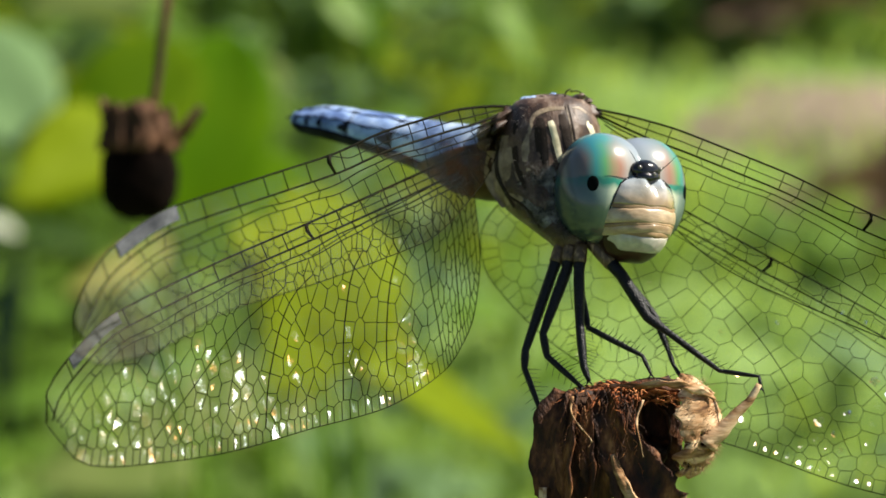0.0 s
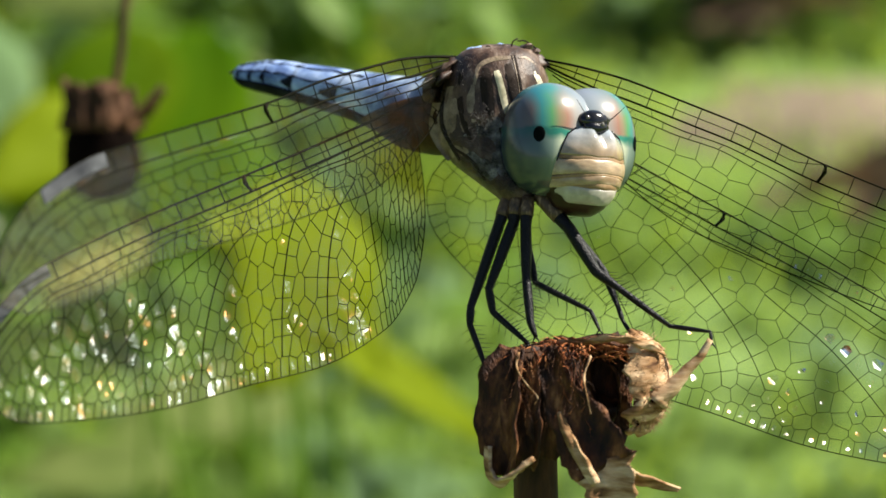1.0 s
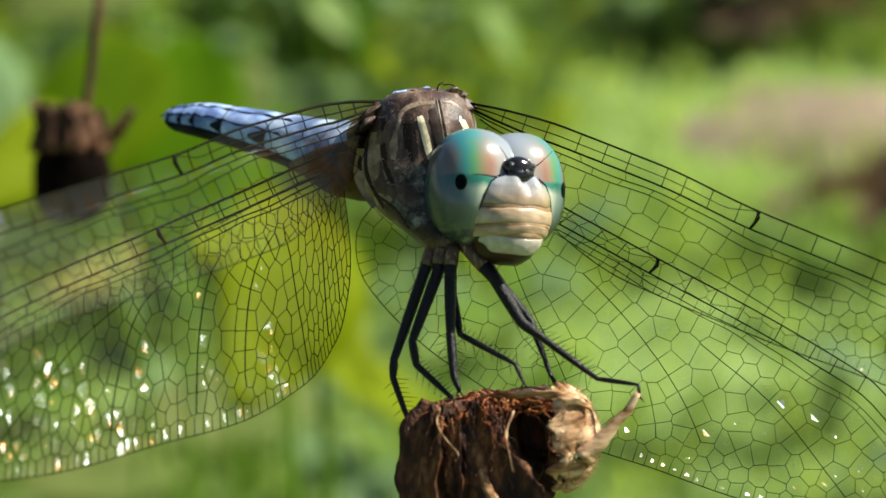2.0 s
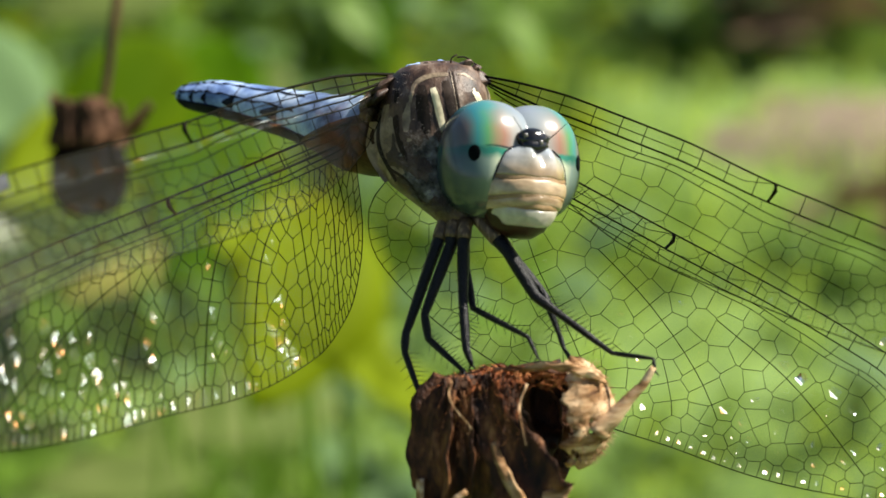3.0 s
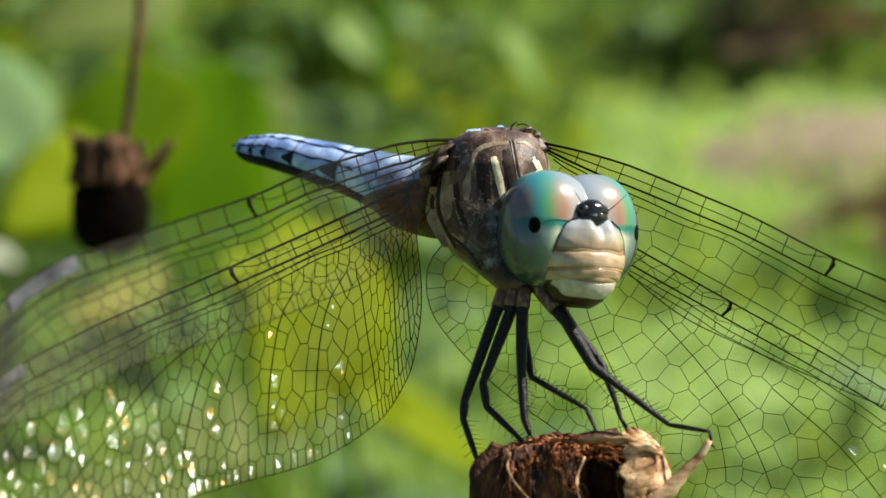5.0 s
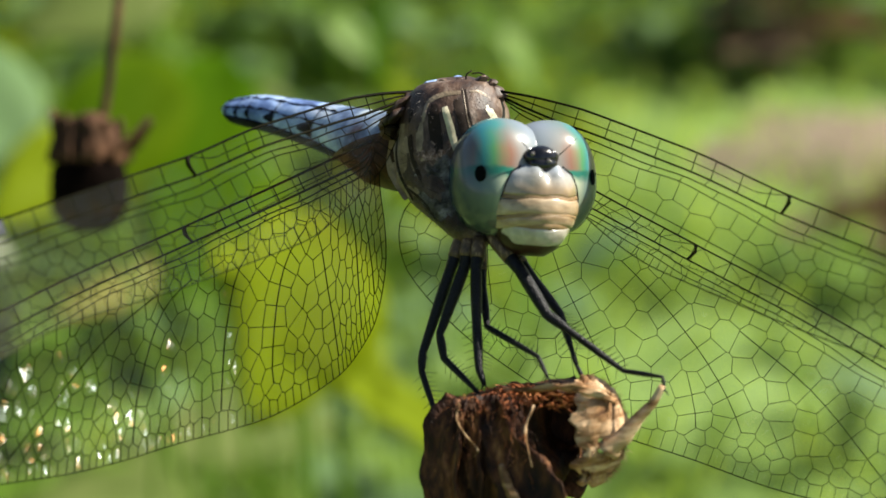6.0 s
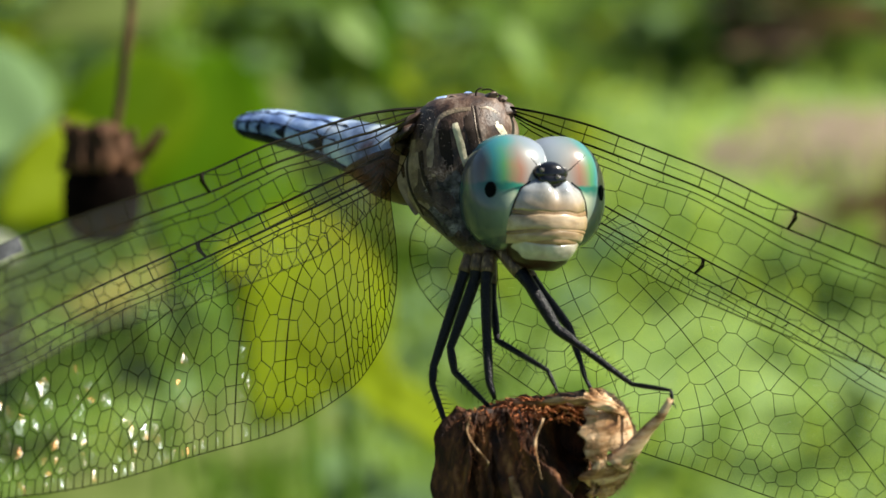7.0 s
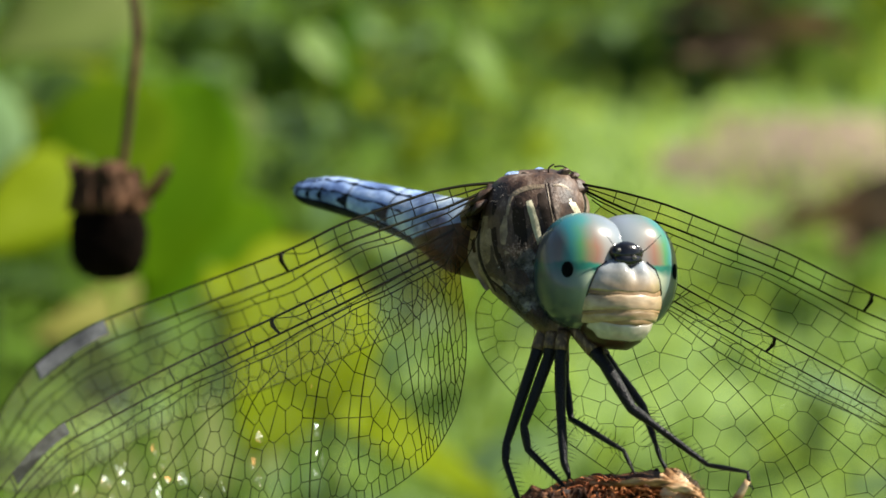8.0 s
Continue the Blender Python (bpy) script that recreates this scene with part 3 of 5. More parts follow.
for k in range(70000):
    y = 0.6 + 3.2 * rng.random()
    x = rng.uniform(-0.32, 0.34) * (y + 0.3)
    if k % 2 == 0:
        rr, aa = 4.5 * rng.random() ** 0.8, rng.uniform(0, 6.283)
        x, y = rr * math.cos(aa), 1.5 + rr * math.sin(aa)
    if bare(x, y) and rng.random() < 0.66:
        continue
    if noise.noise(Vector((x * 5, y * 5, 0))) < -0.30 and rng.random() < 0.6:
        continue
    if y < 1.4 and rng.random() < 0.65:
        continue
    h, w, a, b = rng.uniform(0.02, 0.08 if y > 1.4 else 0.05), rng.uniform(0.002, 0.005), rng.uniform(0, 6.28), rng.uniform(0.3, 1.3)
    c, s = math.cos(a), math.sin(a)
    n0 = len(verts)
    for t in (0, 0.5, 1):
        px, py, pz = x + c * b * h * t * t, y + s * b * h * t * t, -0.02 + h * (t - 0.25 * b * t * t)
        ww = w * (1 - t * 0.95)
        verts += [(px - s * ww, py + c * ww, pz), (px + s * ww, py - c * ww, pz)]
    faces += [(n0, n0 + 1, n0 + 3, n0 + 2), (n0 + 2, n0 + 3, n0 + 5, n0 + 4)]
me = bpy.data.meshes.new("grass")
me.from_pydata(verts, [], faces)
me.materials.append(GRASS)
tagged(new("grass", me), "short sunlit green grass", "grass", kind="stuff")

# ---- the dragonfly ----
fly = tagged(empty("dragonfly", PERCH), "blue dragonfly with teal eyes and clear wings, on a dry flower", "dragonfly")

LEVELS = [(14.42, -4.0, -2.5, 4.9, 0.4), (14.25, -4.8, -1.6, 4.8, 1.2), (13.73, -5.4, -1.15, 4.8, 1.9), (12.66, -5.9, -0.75, 4.9, 2.6),
          (11.04, -6.3, -0.9, 5.2, 3.0), (9.68, -6.2, -1.1, 5.1, 2.9), (8.58, -5.5, -1.3, 4.5, 2.5), (7.63, -4.3, -1.4, 3.7, 1.9),
          (6.9, -3.4, -1.5, 3.0, 1.2), (6.4, -2.9, -1.8, 2.8, 0.5)]


def thorax_at(z):
    zs = [v[0] for v in LEVELS][::-1]
    return [float(np.interp(z, zs, [v[i] for v in LEVELS][::-1])) for i in (1, 2, 3, 4)]


def thorax_front(x, z, out=0.0):
    a, b, yc, ry = thorax_at(z)
    u = (x - (a + b) / 2) / ((b - a) / 2)
    u = max(-0.98, min(0.98, u))
    return mm(x - (out * 0.8 if u < -0.7 else 0), yc - (ry + out) * math.sqrt(1 - u * u), z)


bm = bmesh.new()
rings = []
for z in np.linspace(14.42, 6.4, 26):
    a, b, yc, ry = thorax_at(z)
    ring = []
    for k in range(36):
        t = 2 * math.pi * k / 36
        bump = 1 + 0.03 * noise.noise(Vector((math.cos(t) * 2, math.sin(t) * 2, z * 0.9)))
        ring.append(mm((a + b) / 2 + (b - a) / 2 * math.cos(t) * bump, yc + ry * math.sin(t) * bump, z))
    rings.append(ring)
loft(bm, rings)
thorax = part("thorax", bm, THORAX, fly, "brown hairy thorax with pale stripes")


def band(pts, width, material, name, label="", out=0.035):
    """A coloured band lying on the thorax, along points (x, z)."""
    line = smooth_line([(x, z, 0) for x, z in pts], 8)
    bm = bmesh.new()
    rows = []
    for i, p in enumerate(line):
        d = (line[min(i + 1, len(line) - 1)] - line[max(i - 1, 0)]).normalized()
        s = Vector((-d.y, d.x, 0))
        w = width / 2 * (0.35 + 0.65 * math.sin(math.pi * (i + 1.5) / (len(line) + 2)) ** 0.5) * (1 + 0.14 * noise.noise(p * 2))
        rows.append([bm.verts.new(thorax_front(*(p + s * w * u).xy, out * (1 - 0.6 * abs(u)))) for u in (-1, -0.5, 0, 0.5, 1)])
    for q, w in zip(rows, rows[1:]):
        for k in range(4):
            bm.faces.new((q[k], q[k + 1], w[k + 1], w[k]))
    return part(name, bm, material, thorax, label)


band([(-3.9, 10.6), (-3.5, 9.4), (-2.8, 8.1)], 1.5, DUST, "dusty_patch", "silvery grey bloom", 0.02)
band([(-2.6, 10.6), (-2.4, 9.6), (-2.2, 8.4)], 0.9, DUST, "dusty_patch", "silvery grey bloom", 0.025)
band([(-5.0, 9.9), (-4.5, 8.9), (-3.6, 7.8)], 0.7, DUST, "dusty_patch", "silvery grey bloom", 0.02)
band([(-5.5, 12.3), (-5.55, 10.6), (-4.9, 9.0)], 0.72, TAN_STRIPE, "side_stripe", "tan stripe", 0.02)
band([(-6.25, 11.6), (-6.3, 10.2), (-5.6, 8.8)], 0.6, TAN_STRIPE, "side_stripe", "tan stripe", 0.02)
band([(-3.42, 12.95), (-3.2, 12.1), (-2.95, 10.9)], 0.36, STRIPE, "shoulder_stripe", "cream stripe")
band([(-1.55, 12.95), (-1.2, 12.25)], 0.26, STRIPE, "shoulder_stripe", "cream stripe")
band([(-4.5, 12.3), (-4.2, 13.2), (-3.5, 13.55), (-2.7, 13.6)], 0.24, TAN_STRIPE, "collar_line", "tan line")
band([(-2.3, 13.62), (-1.9, 13.6), (-1.45, 13.3)], 0.13, TAN_STRIPE, "collar_line", "tan line")
band([(-4.62, 12.3), (-4.66, 11.4), (-4.5, 10.5)], 0.42, TAN_STRIPE, "side_stripe", "tan stripe")
band([(-2.5, 13.75), (-2.32, 12.7), (-2.1, 11.4)], 0.10, FLANK, "keel_line")
band([(-2.62, 13.75), (-2.44, 12.7), (-2.24, 11.4)], 0.05, TAN_STRIPE, "keel_line")
band([(-3.98, 13.1), (-3.9, 12.0), (-3.75, 10.8)], 0.62, FLANK, "dark_band")
band([(-2.85, 13.3), (-2.6, 12.2), (-2.35, 11.2)], 0.45, FLANK, "dark_band")
band([(-5.1, 12.9), (-5.15, 11.2), (-4.6, 9.3)], 0.26, FLANK, "suture")
band([(-5.95, 12.1), (-6.0, 10.4), (-5.2, 8.7)], 0.20, FLANK, "suture")
band([(-5.6, 9.4), (-4.7, 8.7), (-4.0, 7.7)], 0.14, FLANK, "suture")
band([(-3.3, 10.2), (-3.0, 9.3), (-2.6, 8.8)], 0.18, FLANK, "suture")

# plates and spurs at the roots of the wings
for c, r, lean in (((-4.5, 4.6, 13.85), (0.55, 0.5, 0.16), 0.35), ((-3.7, 4.3, 14.10), (0.45, 0.5, 0.14), 0.1), ((-3.0, 4.4, 14.22), (0.4, 0.5, 0.16), -0.1),
                   ((-1.95, 4.3, 14.2), (0.45, 0.5, 0.14), -0.3), ((-1.5, 4.6, 13.9), (0.35, 0.5, 0.15), -0.6), ((-1.3, 4.6, 13.5), (0.5, 0.6, 0.4), 0),
                   ((-5.75, 4.4, 13.25), (0.95, 0.7, 0.22), -0.6), ((-6.35, 4.8, 12.7), (0.7, 0.7, 0.28), -0.8), ((-5.9, 3.9, 12.75), (0.5, 0.5, 0.16), -0.6),
                   ((-5.7, 5.6, 12.9), (0.75, 0.8, 0.55), 0), ((-6.1, 6.1, 12.5), (0.8, 0.9, 0.7), 0),
                   ((-6.5, 5.2, 12.1), (0.4, 0.6, 0.6), 0.1), ((-6.7, 6.2, 11.5), (0.6, 0.8, 0.9), 0)):
    bm = bmesh.new()
    ball(bm, c, r, 16, 10, Matrix.Rotation(lean, 4, "Y"))
    for v in bm.verts:
        v.co += 0.2 * noise.noise_vector(v.co * 2.6)
    move(bm, mm)
    part("hinge_plate", bm, THORAX, thorax)
for pts in ([(-2.6, 4.1, 14.1), (-2.55, 3.9, 14.45), (-2.3, 4.0, 14.62)], [(-2.3, 4.0, 14.5), (-1.9, 4.1, 14.5), (-1.4, 4.2, 14.15)]):
    bm = bmesh.new()
    tube(bm, smooth_line([mm(*p) for p in pts], 4), 0.04 * MM, 6)
    part("hinge_spur", bm, FLANK, thorax)
bm = bmesh.new()
ball(bm, (-4.1, 5.0, 14.15), (0.70, 0.9, 0.18), 20, 12)
ball(bm, (-3.2, 5.1, 14.28), (0.32, 0.6, 0.12), 16, 10)
for v in bm.verts:
    v.co += 0.22 * noise.noise_vector(v.co * 2.1)
move(bm, mm)
part("back_plate", bm, BLUE, thorax, "powder-blue plate between the wings")

bm = bmesh.new()
for k in range(2600):
    z = rng.uniform(7.0, 13.9) if k < 450 else rng.uniform(7.2, 11.0)
    a, b, yc, ry = thorax_at(z)
    x = rng.uniform(a + 0.1, b - 0.4) if k < 450 else rng.uniform(max(a + 0.3, -4.6), b - 0.2)
    p = thorax_front(x, z, 0)
    ctr = mm((a + b) / 2, yc, z - 0.6)
    d = (p - ctr).normalized() + Vector((rng.uniform(-0.5, 0.5), rng.uniform(-0.5, 0.3), rng.uniform(-0.6, 0.5)))
    ln = rng.uniform(0.25, 0.6) * MM * (1.2 if z < 11 else 0.6)
    d.normalize()
    tube(bm, [p, p + d * ln * 0.6, p + d * ln + Vector((0, 0, -0.12 * ln))], [0.0045 * MM, 0.004 * MM, 0.0015 * MM], 3)
tagged(part("hair", bm, HAIR, thorax, "fine pale hair"), kind="stuff")

# abdomen
AXIS = [((-16.72, 13.9, 13.95), 0.42), ((-16.3, 13.7, 13.82), 0.66), ((-15.6, 13.5, 13.72), 0.80), ((-14.7, 13.2, 13.6), 0.93), ((-12.9, 12.4, 13.15), 1.06),
        ((-10.2, 10.6, 12.36), 1.30), ((-8.6, 9.2, 11.8), 1.52), ((-7.4, 8.1, 11.3), 1.85), ((-6.2, 7.0, 11.0), 1.9), ((-4.8, 6.0, 10.8), 1.8)]
axis = smooth_line([a for a, r in AXIS], 6)
radii = spread([r for a, r in AXIS], len(axis))


def abdomen_ring(i, grow=1.0, lo=0.0, hi=2 * math.pi, n=28):
    d = (axis[min(i + 1, len(axis) - 1)] - axis[max(i - 1, 0)]).normalized()
    s = d.cross(W3).normalized()
    u = s.cross(d).normalized()
    out = []
    for k in range(n):
        t = lo + (hi - lo) * k / (n if hi - lo > 6.2 else n - 1)
        r = radii[i] * grow
        ridge = 1.0 + 0.10 * max(0, math.sin(t)) ** 6
        out.append(mm(*(axis[i] + s * math.cos(t) * r * 1.12 + u * math.sin(t) * r * 0.95 * ridge)))
    return out


cut = 33
bm = bmesh.new()
loft(bm, [abdomen_ring(i, 1 - 0.03 * (i % 6 == 5)) for i in range(0, len(axis))])
abdomen = part("abdomen", bm, BLUE, fly, "powder-blue abdomen with dark seams")
bm = bmesh.new()
loft(bm, [abdomen_ring(i, 1.03, math.pi * (1.42 - 0.55 * ((i - cut) / 20) ** 0.45), math.pi * (1.60 + 0.66 * ((i - cut) / 20) ** 0.45), 24) for i in range(cut + 1, len(axis))], False)
part("abdomen_base", bm, AMBER_BODY, fly, "amber-brown base of the abdomen")
for i in (5, 11, 17, 23, 29):
    bm = bmesh.new()
    loft(bm, [abdomen_ring(i, 0.99), abdomen_ring(i, 1.02), [p + (mm(*axis[i + 1]) - mm(*axis[i])) * 0.12 for p in abdomen_ring(i, 1.02)]], False)
    part("seam", bm, SEAM, abdomen, "dark seam")
    # sooty blotch where the plates overlap
    bm = bmesh.new()
    loft(bm, [abdomen_ring(max(i - j, 0), 1.012, -0.35 + 0.1 * j, 0.40 - 0.2 * j, 8) for j in range(0, 3)], False)
    part("side_mark", bm, SEAM, abdomen)
for lo in (0.30, 1.02):
    bm = bmesh.new()
    line = []
    for i in range(3, cut):
        q = abdomen_ring(i, 1.0, lo + 0.05 * math.sin(i * 1.9) + 0.10 * ((i % 6) / 6), lo + 0.3, 2)
        line.append(q[0])
    tube(bm, line, [(0.05 + 0.03 * math.sin(i * 2.3)) * MM for i in range(len(line))], 5)
    part("side_line", bm, SEAM, abdomen, "dark wavy side line")
bm = bmesh.new()
loft(bm, [abdomen_ring(i, 1.02, math.pi * (1.10 + 0.003 * i), math.pi * (1.90 - 0.001 * i), 12) for i in range(1, 37)], False)
part("underside", bm, SEAM, abdomen, "dark underside")
bm = bmesh.new()
for dx in (-0.12, 0.12):
    tube(bm, [mm(-16.5, 13.8 + dx, 13.95), mm(-16.95, 14.05 + dx * 1.6, 14.05), mm(-17.25, 14.3 + dx, 14.02)], [0.11 * MM, 0.09 * MM, 0.03 * MM], 7)
part("tail_clasper", bm, BLACK, abdomen)


# ---- wings ----
def clip(poly, px, py, nx, ny, tag):
    """Keep the part of poly [(x, y, tag of the edge that starts there)] where (p - (px, py)) . (nx, ny) <= 0."""
    out = []
    n = len(poly)
    for i in range(n):
        x0, y0, l0 = poly[i]
        x1, y1, _ = poly[(i + 1) % n]
        d0, d1 = (x0 - px) * nx + (y0 - py) * ny, (x1 - px) * nx + (y1 - py) * ny
        if d0 <= 0:
            out.append((x0, y0, l0))
            if d1 > 0:
                t = d0 / (d0 - d1)
                out.append((x0 + (x1 - x0) * t, y0 + (y1 - y0) * t, tag))
        elif d1 <= 0:
            t = d0 / (d0 - d1)
            out.append((x0 + (x1 - x0) * t, y0 + (y1 - y0) * t, l0))
    return out


def cells_of(seeds, keep):
    """Voronoi cells of the first keep seeds."""
    arr = np.array(seeds)
    out = []
    for i in range(keep):
        x, y = arr[i]
        near = np.argsort(((arr - arr[i]) ** 2).sum(1))[1:26]
        poly = [(x - 3, y - 3, -1), (x + 3, y - 3, -1), (x + 3, y + 3, -1), (x - 3, y + 3, -1)]
        for j in near:
            ox, oy = arr[j]
            poly = clip(poly, (x + ox) / 2, (y + oy) / 2, ox - x, oy - y, int(j))
        out.append(poly)
    return out


class Plan:
    """A wing's outline and veins on its own plane: s along the span, c along the chord."""

    def __init__(self, top, low, length, nodus, stigma, offs, fracs, gaps, branches, cell, seed, lean=0.0, end=1e6, knots=((-9, -9), (40, 40)), squeeze=1.0):
        self.top, self.low, self.length, self.nodus, self.stigma = top, low, length, nodus, stigma
        self.offs, self.fracs, self.cell = offs, fracs, cell
        r = random.Random(seed)
        ks, ku = [k[0] for k in knots], [k[1] for k in knots]

        def fwd(s, c):
            # cells are even in this plane; on the wing they lean and draw out
            return float(np.interp(s - lean * c * max(0.0, 1 - s / end), ks, ku)), c * squeeze

        def inv(u, v):
            c = v / squeeze
            q = float(np.interp(u, ku, ks))
            return (q if q > end else (q + lean * c) / (1 + lean * c / end)), c

        def rows_beside(pts, off, step):
            """Pairs of points on both sides of a line, in the even plane."""
            out, last = [], pts[0]
            for i in range(1, len(pts) - 1):
                if (pts[i] - last).length > step * (1 + 0.18 * math.sin(i * 1.7)):
                    last = pts[i]
                    d = (pts[i + 1] - pts[i - 1]).normalized()
                    nn = Vector((d.y, -d.x, 0)) * off
                    out.append((pts[i] + nn, pts[i] - nn))
            return out

        def far(p, gap):
            return all((p[0] - x) ** 2 + (p[1] - y) ** 2 > gap * gap for x, y in seeds)
        seeds, outer = [], []
        self.pairs = set()
        g0 = cell * 0.4
        line = [Vector((*fwd(s, self.vein(4, s)), 0)) for s in np.linspace(0.9, length - 0.6, 300)]
        for p, q in rows_beside(line, g0, cell * 0.95):
            s, c = inv(p.x, p.y)
            if c < self.vein(4, s):
                p, q = q, p
                s, c = inv(p.x, p.y)
            if self.b(s) - c > 0.35:
                seeds.append((p.x, p.y))
                outer.append((q.x, q.y))
        line = smooth_line([(*fwd(s, self.b(s)), 0) for s in np.concatenate([np.linspace(0.25, 5, 18), np.linspace(5.4, length - 0.25, 50)])], 6)
        for p, q in rows_beside(line, g0 * 0.85, cell * 0.62):
            s, c = inv(p.x, p.y)
            if c > self.vein(4, s) + 0.30 and far(p, cell * 0.5):
                seeds.append((p.x, p.y))
                outer.append((q.x, q.y))
        for br in branches:
            line = smooth_line([(*fwd(x, y), 0) for x, y in br], 14)
            for p, q in rows_beside(line, g0 * 0.9, cell * 0.85):
                ok = True
                for w in (p, q):
                    s, c = inv(w.x, w.y)
                    ok = ok and self.vein(4, s) + 0.25 < c < self.b(s) - 0.3 and far(w, cell * 0.55)
                if ok:
                    k = len(seeds)
                    seeds += [(p.x, p.y), (q.x, q.y)]
                    self.pairs.add((k, k + 1))
        for _ in range(14000):
            s = r.uniform(0.4, length - 0.3)
            lo, hi = self.vein(4, s), self.b(s)
            if hi - lo < 0.5:
                continue
            c = r.uniform(lo + 0.2, hi - 0.25)
            g = cell * (1.0 if hi - c > 2.6 else 0.74) * (0.9 if s > length * 0.6 else 1.0)
            w = fwd(s, c)
            if far(w, g):
                seeds.append(w)
        self.keep = len(seeds)
        self.cells = [[(*inv(x, y), tag) for x, y, tag in poly] for poly in cells_of(seeds + outer, self.keep)]
        # no cell may run out past the root or the rim
        self.cells = [poly if all(tag >= 0 and s > 0.1 and self.vein(4, s) - 0.5 < c < self.b(s) + 0.5 for s, c, tag in poly) else [] for poly in self.cells]
        # ladder cells between the long veins near the leading edge
        self.ladder = []
        for rows, s0, s1, gap in ((((0, 1), (1, 2)), 0.6, nodus, gaps[0]), (((0, 2),), nodus, length - 0.5, gaps[1]),
                                  (((2, 3),), 1.2, length - 0.5, gaps[2]), (((3, 4),), 1.4, length - 0.6, gaps[3])):
            s, lean0 = s0, 0.0
            while s < s1 - 0.3:
                e = min(s1, s + gap * r.uniform(0.7, 1.35))
                if s1 - e < 0.5:
                    e = s1
                lean1 = 0.0 if e == s1 or rows[0][0] < 2 else r.uniform(-0.22, 0.30)
                for a, b in rows:
                    self.ladder.append((a, b, s, e, lean0, lean1))
                s, lean0 = e, lean1

    def t(self, s):
        return curve_at(self.top, s)

    def b(self, s):
        return curve_at(self.low, s)

    def vein(self, k, s):
        t = self.t(s)
        if k == 0:
            return t
        grow = min(1.0, 0.35 + s / 5)
        if k == 1 and s > self.nodus - 1.2:
            grow *= max(0.0, (self.nodus - s) / 1.2)
        wave = 1 + (0.05 * math.sin(0.8 * s + k) + 0.02 * math.sin(2.1 * s)) * (k > 2) * min(1.0, s / 6)
        return t + min(self.offs[k] * grow * wave * (1 + 0.35 * s / self.length * (k > 2)), self.fracs[k] * (self.b(s) - t))


def curve_at(pts, s):
    """A smooth height over s through a few (s, c) points."""
    xs, ys = [p[0] for p in pts], [p[1] for p in pts]
    i = max(0, min(len(xs) - 2, int(np.searchsorted(xs, s)) - 1))
    h = xs[i + 1] - xs[i]
    t = min(1.0, max(0.0, (s - xs[i]) / h))

    def slope(j):
        if j <= 0 or j >= len(xs) - 1:
            j0, j1 = max(0, j - 1), min(len(xs) - 1, j + 1)
            return (ys[j1] - ys[j0]) / (xs[j1] - xs[j0])
        d0, d1 = (ys[j] - ys[j - 1]) / (xs[j] - xs[j - 1]), (ys[j + 1] - ys[j]) / (xs[j + 1] - xs[j])
        return 0.0 if d0 * d1 <= 0 else 2 * d0 * d1 / (d0 + d1)
    return ((2 * t ** 3 - 3 * t * t + 1) * ys[i] + (t ** 3 - 2 * t * t + t) * h * slope(i)
            + (3 * t * t - 2 * t ** 3) * ys[i + 1] + (t ** 3 - t * t) * h * slope(i + 1))


HIND = Plan([(0, 0), (3.8, 0.0), (7.3, 0.0), (12.45, -0.05), (18, -0.15), (23.2, 0.0), (26.3, 1.0), (27.86, 1.98), (28.4, 3.1)],
            [(0, 0.4), (1.6, 0.6), (2.2, 1.1), (2.65, 1.8), (3.05, 2.8), (3.53, 4.18), (4.69, 6.19), (6.64, 8.13), (9.41, 9.21), (12.38, 9.39), (17.45, 8.54), (21.03, 7.89), (24.8, 6.73), (27.5, 5.54), (28.2, 4.53), (28.4, 3.2)],
            28.4, 12.45, (23.2, 26.2), (0, 0.42, 0.80, 1.00, 1.25), (0, 0.15, 0.3, 0.40, 0.50), (1.3, 1.5, 1.9, 1.4),
            [[(3.6, 1.2), (5.13, 1.5), (6.4, 2.1), (6.94, 3.78), (7.75, 6.06), (8.8, 8.7)], [(6.6, 2.1), (8.46, 3.18), (9.98, 4.77), (11.75, 7.33), (12.5, 9.0)],
             [(7.9, 1.75), (10.68, 2.58), (12.72, 4.79), (14.53, 7.49), (15.2, 8.6)], [(10.0, 1.7), (13.0, 2.2), (15.21, 3.1), (17.64, 5.52), (19.3, 7.8)],
             [(14, 2.0), (18, 3.0), (22, 4.8), (25.3, 6.3)], [(4.6, 2.0), (5.0, 3.6), (5.9, 5.6), (7.0, 7.9)], [(3.9, 1.7), (4.2, 3.2), (4.9, 5.2), (5.5, 6.6)]], 0.66, 3,
            0.50, 1e6, ((-9, -22.0), (4.6, 6.2), (9.0, 10.8), (40, 44.0)), 0.80)
HIND_ROUND = Plan(HIND.top, HIND.low, 28.4, 12.45, (25.2, 27.4), HIND.offs, HIND.fracs, (1.5, 1.6, 2.0, 1.5),
                  [[(6.9, 2.4), (9.2, 4.4), (11.6, 6.7), (13.4, 8.7)], [(7.0, 1.75), (9.15, 2.0), (12.61, 3.23), (16.46, 5.04), (19.6, 7.4)],
                   [(9.5, 1.7), (12.63, 1.9), (16.74, 2.6), (20.66, 3.4), (25.5, 5.4)], [(5.4, 2.2), (6.6, 4.6), (8.6, 7.4)],
                   [(11.4, 2.8), (14.0, 4.6), (16.0, 6.6), (17.0, 8.2)]], 0.92, 8, 1.5, 12.45)
